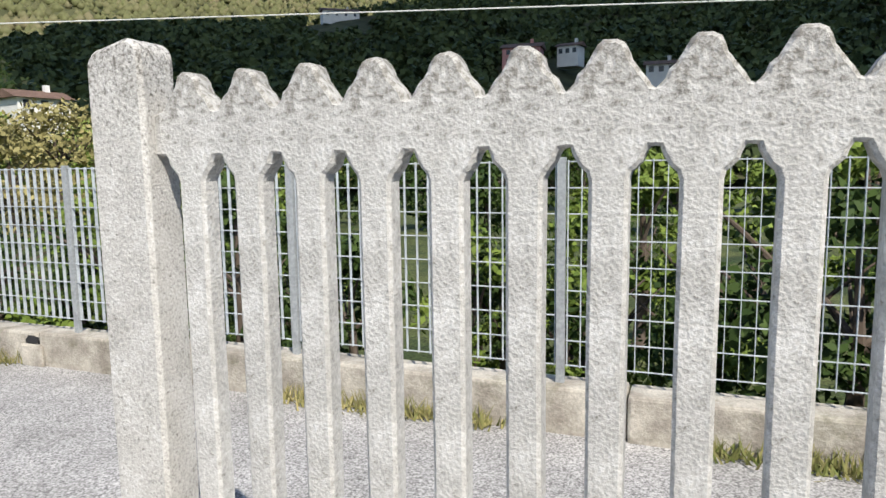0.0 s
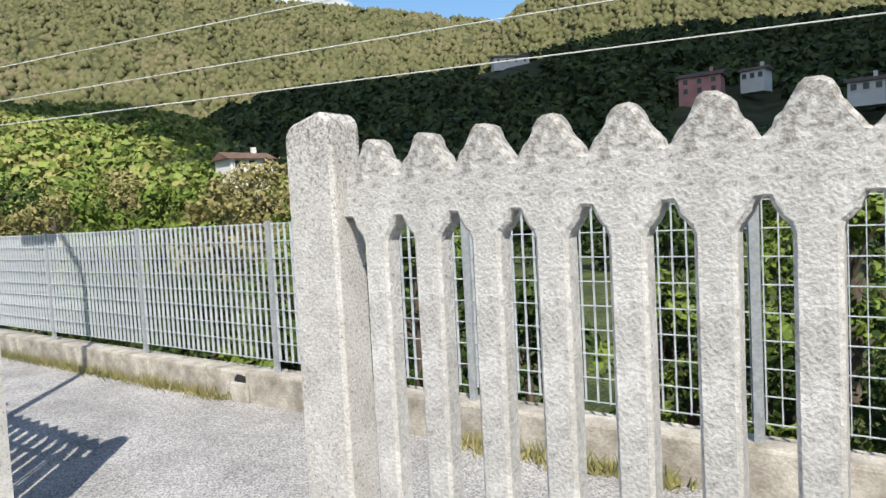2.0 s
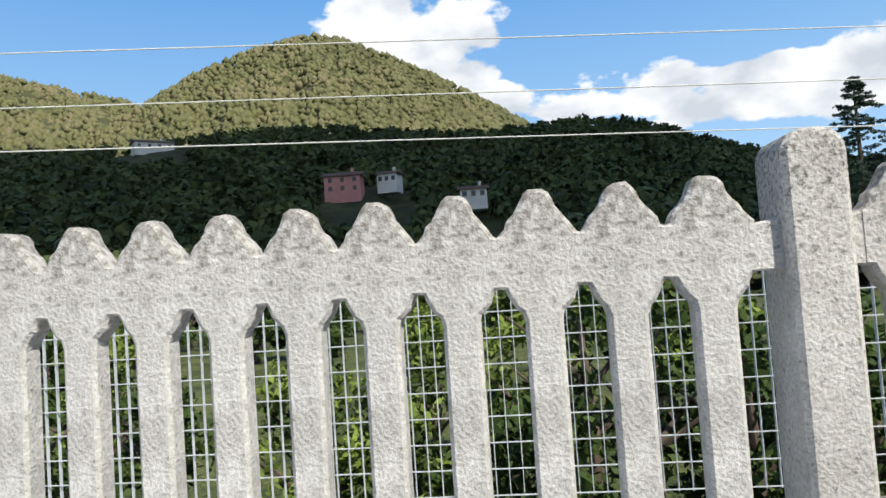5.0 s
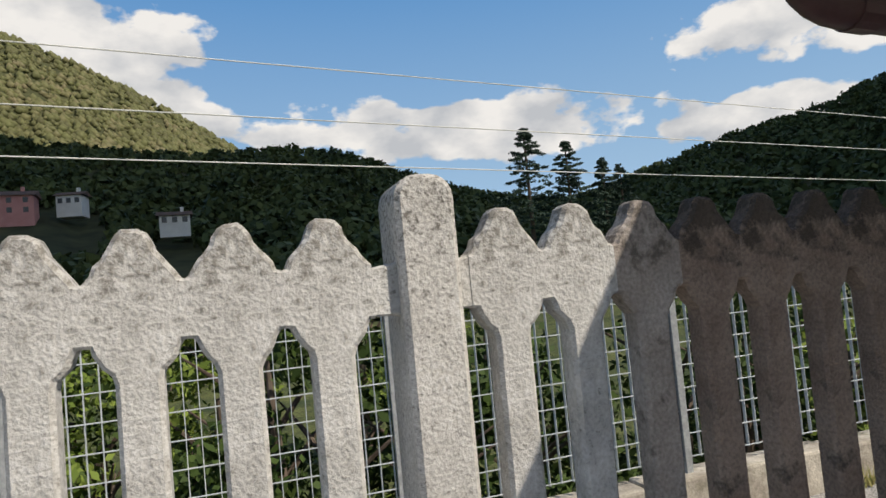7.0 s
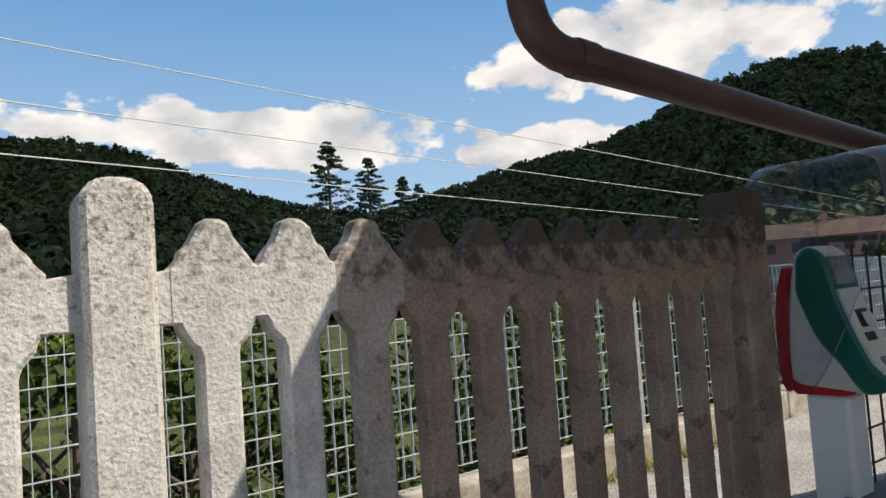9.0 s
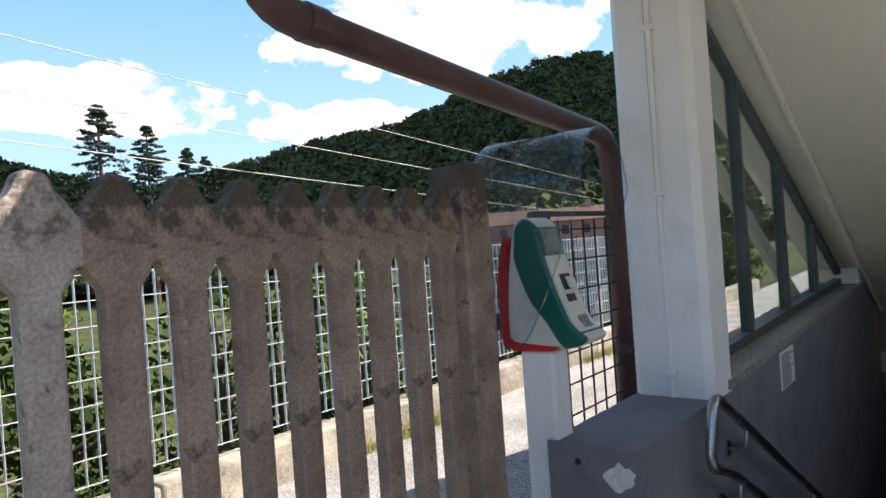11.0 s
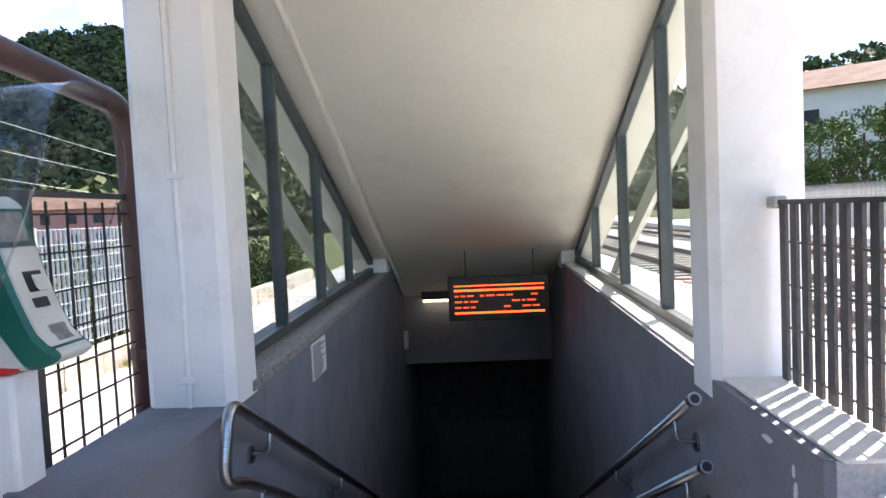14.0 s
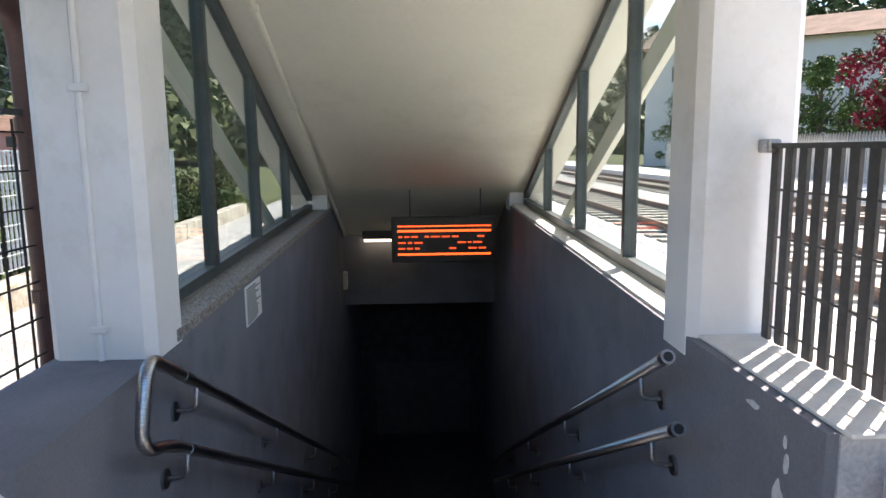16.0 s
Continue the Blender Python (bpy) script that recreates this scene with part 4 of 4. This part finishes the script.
def cards(rng, pos, rad, per, size=1.0):
    """Ragged crowns of leaf cards, many trees at once."""
    k = len(pos)
    d = rng.normal(size=(k, per, 3))
    d /= np.linalg.norm(d, axis=2)[..., None]
    d[..., 2] = np.abs(d[..., 2]) * 1.1 - 0.25
    p = np.asarray(pos)[:, None] + d * np.asarray(rad)[:, None, None] * rng.uniform(0.55, 1.1, (k, per, 1))
    t = rng.normal(size=(k, per, 3))
    t /= np.linalg.norm(t, axis=2)[..., None]
    c = np.cross(t, d)
    c /= np.linalg.norm(c, axis=2)[..., None] + 1e-6
    s = np.asarray(rad)[:, None, None] * rng.uniform(0.28, 0.5, (k, per, 1)) * size
    q = np.stack([p - t * s, p - c * s * 0.8, p + t * s, p + c * s * 0.8], 2).reshape(-1, 3)
    return q, np.arange(len(q)).reshape(-1, 4)


CLEARINGS = ((-53.9, 118), (-15.9, 178), (-12.0, 178), (-30.9, 290), (-4.9, 150))


# ---- hills ----
def hill(name, label, az, el, dist, depth, foot, material, trees, radius, leaf, seed, fine=True, start=0.0):
    """A hillside seen from the station: ridge height from elevations over azimuths, smoothed."""
    rg = np.random.default_rng(seed)
    A = np.linspace(az[0], az[-1], 90)
    E = np.interp(A, az, el)
    E = np.convolve(np.pad(E, 3, "edge"), np.ones(7) / 7, "valid")
    N = 16
    verts = []

    def at(i_az, s):
        a, e = np.interp(i_az, np.arange(90), A), np.interp(i_az, np.arange(90), E)
        r = foot + (dist - foot) * np.minimum(s, 1) + depth * np.maximum(s - 1, 0)
        top = dist * np.tan(np.radians(e)) + 1.6
        prof = start + (1 - start) * np.minimum(s, 1) ** 1.15
        z = top * prof * np.where(s > 1, 1 - 0.6 * (s - 1), 1)
        g = np.sin(a * 1.3 + seed) * np.sin(s * 7 + a * 0.35)
        z = z * (1 + 0.05 * g * np.minimum(1, 4 * s * np.abs(1 - s)))
        return np.stack([r * np.sin(np.radians(a)), r * np.cos(np.radians(a)), z], -1)
    ii, ss = np.meshgrid(np.arange(90), np.linspace(0, 1.6, N))
    v = at(ii.ravel().astype(float), ss.ravel())
    v[:90, 2] = -1.0
    f = [(j * 90 + i, j * 90 + i + 1, (j + 1) * 90 + i + 1, (j + 1) * 90 + i) for j in range(N - 1) for i in range(89)]
    ob = raw(name, v.tolist(), f, material, smooth=True)
    tagged(ob, label, "hill", kind="structure")
    ti, ts = rg.uniform(0, 89, trees), rg.uniform(0.0, 1.03, trees)
    p = at(ti, ts)
    rad = radius * rg.uniform(0.6, 1.35, trees)
    p[:, 2] += rad * 0.25
    open_ = np.ones(trees, bool)
    az_t, r_t = np.degrees(np.arctan2(p[:, 0], p[:, 1])), np.hypot(p[:, 0], p[:, 1])
    for ca, cd in CLEARINGS:
        open_ &= ~((np.abs(az_t - ca) < 2.6) & (r_t > cd - 40) & (r_t < cd + 9))
    p, rad = p[open_], rad[open_]
    if fine == 2:
        lv, lf = cards(rg, p, rad, 60, 0.58) if dist < 280 else cards(rg, p, rad, 30, 0.85)
    else:
        lv, lf = lumps(rg, p, rad, 0.3, 1.05, bool(fine))
    w = raw("woods", lv.tolist(), lf.tolist(), leaf, smooth=fine != 2)
    tagged(w, "spring woodland covering the hillside", "woods", kind="stuff")
    return ob


hill("hill_west", "broad wooded mountain with brownish spring trees", (-109, -94, -78, -71, -65, -60, -50, -41, -36, -30, -23, -14, 1), (8.9, 10.9, 14.4, 16.6, 18.3, 18.4, 17.3, 16.6, 15.8, 15, 12.4, 9.4, 5.4), 1150, 300, 330, M_HILL, 30000, 4.6, M_WOODS_FAR, 1, 0)
hill("hill_north", "steep cone-shaped wooded hill", (-44.6, -36.6, -30.6, -26.6, -21.6, -16.6, -9.6, -3.1, -0.1, 7.4, 15.4), (7.3, 11.3, 15.6, 18, 20, 21, 18.3, 14.9, 12.8, 8.8, 4.8), 760, 220, 330, M_HILL, 15000, 3.8, M_WOODS_FAR, 2, 0)
hill("hill_east", "dark green wooded hill behind the stair", (20.5, 26.5, 32.5, 37.5, 41.5, 48.5, 55.5, 59.5, 63.5, 68.5, 78.5, 90.5, 103.5), (4.1, 5.6, 7, 8.6, 9.5, 10.5, 13.2, 14.7, 15, 14.2, 11.6, 9.6, 6.6), 620, 200, 190, M_HILL, 7000, 4.6, M_WOODS, 3, 2)
hill("hill_middle", "dark wooded lower hillside across the valley", (-61, -55, -49, -41, -34, -27, -19, -9, -2, 4, 8, 12, 17, 22, 33, 41), (4.5, 9, 10.4, 11, 11.3, 12.6, 13.4, 12.4, 12, 12.5, 12.2, 10.6, 8.4, 6.8, 5.2, 3.8), 300, 60, 95, M_HILL, 6500, 2.8, M_WOODS, 4, 2)
hill("hill_front", "sunlit wooded slope with fresh green leaves", (-120, -100, -88, -79, -70, -62, -55, -48, -40, -30), (6.5, 7.5, 8.2, 8.6, 8.9, 9.1, 7.4, 5.2, 3.2, 1.2), 260, 80, 75, M_HILL_GREEN, 5200, 2.6, M_SLOPE, 5, 2)
hill("hill_south", "wooded slope far behind the houses", (88, 100, 112, 120, 126, 140, 160), (4, 7, 9, 9.6, 10, 10, 6), 420, 100, 150, M_HILL, 1500, 5.0, M_WOODS, 6, 2)

# clouds high overhead shade the middle of the valley
rgc = np.random.default_rng(9)
M_CLOUD = surf("cloud_white", (0.85, 0.85, 0.86), (0.9, 0.9, 0.9), 0.01, 1.0)
for (cx, cy, cz), (wx, wy) in (((-20, 205, 30), (230, 95)), ((330, 300, 50), (190, 190))):
    cl = thing("drifting_cloud", "large white cumulus cloud high over the valley", "cloud")
    c0 = np.array((cx, cy, cz)) - np.array(SUN_DIR[:]) * (520.0 / -SUN_DIR.z)
    cp = []
    for u in np.arange(-1, 1.01, 0.2):
        for v in np.arange(-1, 1.01, 0.25):
            if u * u + v * v < 1.25:
                cp.append(c0 + np.array((u * wx, v * wy, 0)) + rgc.normal(0, 7, 3))
    cv, cf = lumps(rgc, cp, rgc.uniform(34, 50, len(cp)), 0.2, 0.45)
    raw("cloud_body", cv.tolist(), cf.tolist(), M_CLOUD, cl)


# ---- houses ----
def house(az, d, z, w, dep, h, turn, wallm, label, floors=2, cols=3):
    o = thing("house", label, "house", m=pose(d * math.sin(radians(az)), d * math.cos(radians(az)), z, 0, 0, -az + turn))
    part("wall", box(-w / 2, w / 2, -dep / 2, dep / 2, -2.5, h), wallm, o)
    rf = part("roof", prism([(-dep / 2 - 0.6, h), (dep / 2 + 0.6, h), (0, h + dep * 0.22)], -w / 2 - 0.6, w / 2 + 0.6, "x"), M_ROOF, o)
    part("chimney", box(w * 0.2, w * 0.2 + 0.7, -0.4, 0.4, h, h + dep * 0.22 + 0.9), wallm, rf)
    for f in range(floors):
        for c in range(cols):
            x, zz = -w / 2 + w * (c + 0.5) / cols, h * (f + 0.45) / floors
            wi = part("window", box(x - 0.5, x + 0.5, -dep / 2 - 0.04, -dep / 2 + 0.1, zz - 0.4, zz + 0.8), M_WINDOW, o)
            part("sill", box(x - 0.6, x + 0.6, -dep / 2 - 0.14, -dep / 2 - 0.05, zz - 0.5, zz - 0.4), wallm, wi)
    return o


house(-53.9, 118, 7.9, 7.5, 6, 4.0, 25, M_RENDERW, "white two-storey house with brown tiled roof")
house(-15.9, 176, 25.9, 9.5, 7, 4.4, -10, M_RENDERP, "pink two-storey house on the wooded slope")
house(-12.0, 178, 28.2, 5.5, 5, 2.6, -20, M_RENDERW, "white house on the dark wooded slope", 1)
house(-30.9, 290, 61.6, 15, 8, 2.8, 10, M_RENDERW, "long white farmhouse high on the slope", 1, 4)
house(-4.9, 150, 19.4, 6, 5, 2.0, 0, M_RENDERW, "grey low house among the trees", 1)
house(61.5, 95, -1.0, 22, 9, 5.0, 0, M_RENDERP, "long pinkish building beyond the yard", 2, 8)
house(124.5, 62, 1.0, 30, 10, 8.2, 0, M_RENDERW, "white house with dark eaves behind the hedge", 2, 6)


# ---- trees ----
def tree(x, y, z, h, crown, mat, leaf, label, seed, clumps=26, per=70, trunk=True, name="tree", low=0.25, category="tree"):
    rg = np.random.default_rng(seed)
    o = thing(name, label, category, m=pose(x, y, z))
    if trunk:
        b = tube([(0, 0, -0.1), (0.02 * h, 0.01 * h, 0.3 * h), (0, 0.02 * h, 0.75 * h)], [0.035 * h, 0.025 * h, 0.008 * h], 8)
        for k in range(5):
            a = rg.uniform(0, math.tau)
            z0 = h * rg.uniform(0.25, 0.55)
            tube([(0.01 * h, 0.01 * h, z0), (crown * 0.4 * math.cos(a), crown * 0.4 * math.sin(a), z0 + h * 0.15), (crown * 0.75 * math.cos(a), crown * 0.75 * math.sin(a), z0 + h * 0.25)], [0.013 * h, 0.008 * h, 0.003 * h], 6, bm=b)
        part("trunk", b, M_TRUNK, o)
    c, r = [], []
    for k in range(clumps):
        a, q = rg.uniform(0, math.tau), rg.uniform(0, 1) ** 0.5
        zz = rg.uniform(low, 1.0)
        w = math.sin(math.pi * min(1, (zz - low) / (1 - low) * 0.8 + 0.2)) ** 0.7
        c.append((crown * q * w * math.cos(a), crown * q * w * math.sin(a), h * zz * 0.92))
        r.append(crown * rg.uniform(0.22, 0.45))
    v, f = leaves(rg, c, r, per, leaf)
    raw("crown", v.tolist(), f.tolist(), mat, o)
    return o


def fir(x, y, z, h, w, seed):
    rg = np.random.default_rng(seed)
    o = thing("fir_tree", "tall dark fir tree with drooping branches", "tree", m=pose(x, y, z))
    part("trunk", tube([(0, 0, -0.2), (0, 0, h * 0.97)], [0.02 * h, 0.004 * h], 8), M_TRUNK, o)
    c, r = [], []
    for k in range(260):
        t = rg.uniform(0.05, 1) ** 0.75
        a, rr = rg.uniform(0, math.tau), w * (1 - t) ** 0.85 * rg.uniform(0.2, 1.2) + 0.03 * w
        c.append((rr * math.cos(a), rr * math.sin(a), h * t - 0.12 * rr))
        r.append(w * (0.05 + 0.13 * (1 - t)))
    v, f = leaves(rg, c, r, 42, 0.17, 0.25)
    raw("crown", v.tolist(), f.tolist(), M_FIR, o)


def polar(az, d):
    return d * math.sin(radians(az)), d * math.cos(radians(az))


for az, d, h, w, sd in ((24.9, 85, 23.2, 8.0, 1), (28.3, 85, 20.8, 7.2, 2), (31.2, 88, 18.6, 5.6, 3), (32.6, 90, 17.8, 5.2, 4)):
    fir(*polar(az, d), -2.6, h + 0.2, w, sd)
rt = random.Random(21)
# broad crowns on the valley floor
for k in range(46):
    az = -88 + (1.5 * k if k < 32 else 48 + 3.2 * (k - 32)) + rt.uniform(-1, 1)
    d = rt.uniform(38, 70)
    kind = rt.choice((M_LEAF, M_TAN, M_LEAF, M_TAN, M_LEAF_DARK)) if az < -40 else rt.choice((M_LEAF_DARK, M_LEAF_DARK, M_LEAF))
    hh = d * (rt.uniform(0.075, 0.125) if az < -40 else rt.uniform(0.04, 0.07)) + 1.4
    tree(*polar(az, d), -2.6, hh + 1.2, hh * 0.55, kind, 0.20, "broad valley tree in fresh spring leaf", 100 + k, 26, 60, low=0.1)
# shrubs on the bank just behind the mesh fence
for k in range(84):
    x = -17 + 0.5 * k + rt.uniform(-0.3, 0.3)
    y = rt.uniform(3.6, 6.8)
    h = (rt.uniform(1.5, 2.3) if x > -7 else rt.uniform(0.9, 1.6)) + (y - 3.4) * 0.3
    tree(x, y + x * 0.0227, -0.25 - max(0, y - 3.4) * 0.51 - 0.05, h, rt.uniform(0.7, 1.1), rt.choice((M_LEAF, M_LEAF_DARK, M_LEAF_DARK)), 0.05, "leafy green shrub on the bank behind the mesh fence", 300 + k, 18, 90, True, "shrub", 0.0, "shrub")
for az, d, h, w, mt, sd in ((8.5, 16, 3.3, 1.2, M_LEAF, 11), (-9, 14, 2.6, 1.0, M_LEAF, 12), (14.5, 40, 5.6, 2.4, M_LEAF_DARK, 13), (20, 34, 4.2, 1.8, M_LEAF, 14), (37, 60, 6.0, 2.8, M_LEAF_DARK, 15), (45, 50, 4.0, 2.6, M_LEAF, 16)):
    tree(*polar(az, d), -2.6, h + 2.2, w, mt, 0.10, "slender young tree beyond the yard", sd, 26, 90)
# hedge, red tree and fence across the tracks
for k in range(14):
    tree(20 + 2.0 * k, -19.2, 0.2, 5.4, 1.6, M_HEDGE, 0.09, "tall clipped evergreen hedge bush across the tracks", 500 + k, 34, 90, True, "hedge_bush", 0.02, "hedge")
tree(22.4, -17.6, 0.2, 6.6, 1.9, M_RED, 0.09, "crimson-leaved plum tree across the tracks", 600, 40, 120)
of = thing("picket_fence", "pale concrete picket fence across the tracks", "fence")
me = None
for k in range(150):
    o = part("picket", me or prism([(-0.045, 0.25), (0.045, 0.25), (0.045, 1.8), (0, 1.95), (-0.045, 1.8)], -16.02, -15.98, "y"), M_CONC, of, m=pose(16 + 0.16 * k, 0, 0))
    me = o.data
part("fence_rail", box(15.9, 40, -16.05, -16.02, 1.45, 1.55), M_CONC, of)

# ---- overhead cables and lamp ----
for h, m0 in ((5.78, 0.237), (4.47, 0.258), (3.37, 0.318)):
    c = thing("overhead_cable", "pale overhead cable crossing above the yard", "cable")
    pts = []
    for i in range(41):
        x = -44 + 4.2 * i
        pts.append((x, 14.7 + m0 * (x + 0.4), 1.62 + h - 0.15 * math.sin(math.pi * i / 40)))
    part("cable", tube(pts, 0.016, 6), M_WIRE, c)
lp = thing("street_lamp", "grey galvanised street lamp behind the fence", "street lamp", m=FM)
part("pole", tube([(-6.25, 0.16, 0), (-6.25, 0.16, 4.3)], [0.05, 0.04], 12), M_GALV, lp)
part("arm", tube(rounded([(-6.25, 0.16, 4.25), (-6.28, 0.18, 4.5), (-7.2, 0.55, 4.55)], 0.15), 0.025, 8), M_GALV, lp)
part("lamp_head", box(-8.0, -7.1, 0.40, 0.72, 4.48, 4.60, 0.03), M_WHITEP, lp, "pale lamp head")

# ---- weeds along the kerb ----
rgw = np.random.default_rng(77)
vs = []
for x in rgw.uniform(-14, 9, 1500):
    if math.sin(x * 1.7) + math.sin(x * 0.63 + 1) < -0.3:
        continue
    for _ in range(5):
        bx, by = x + rgw.normal(0, 0.05), 2.345 - abs(rgw.normal(0, 0.05))
        hgt, lean = rgw.uniform(0.02, 0.15), rgw.normal(0, 0.05, 2)
        vs += [(bx - 0.008, by, 0.0), (bx + 0.008, by, 0.0), (bx + lean[0], by + lean[1], hgt)]
wd = raw("weeds", vs, [(3 * i, 3 * i + 1, 3 * i + 2) for i in range(len(vs) // 3)], leafy("dry_weeds", (0.10, 0.13, 0.03), (0.38, 0.32, 0.14)))
wd.matrix_basis = FM
tagged(wd, "dry and green weeds along the kerb foot", "weeds", kind="stuff")
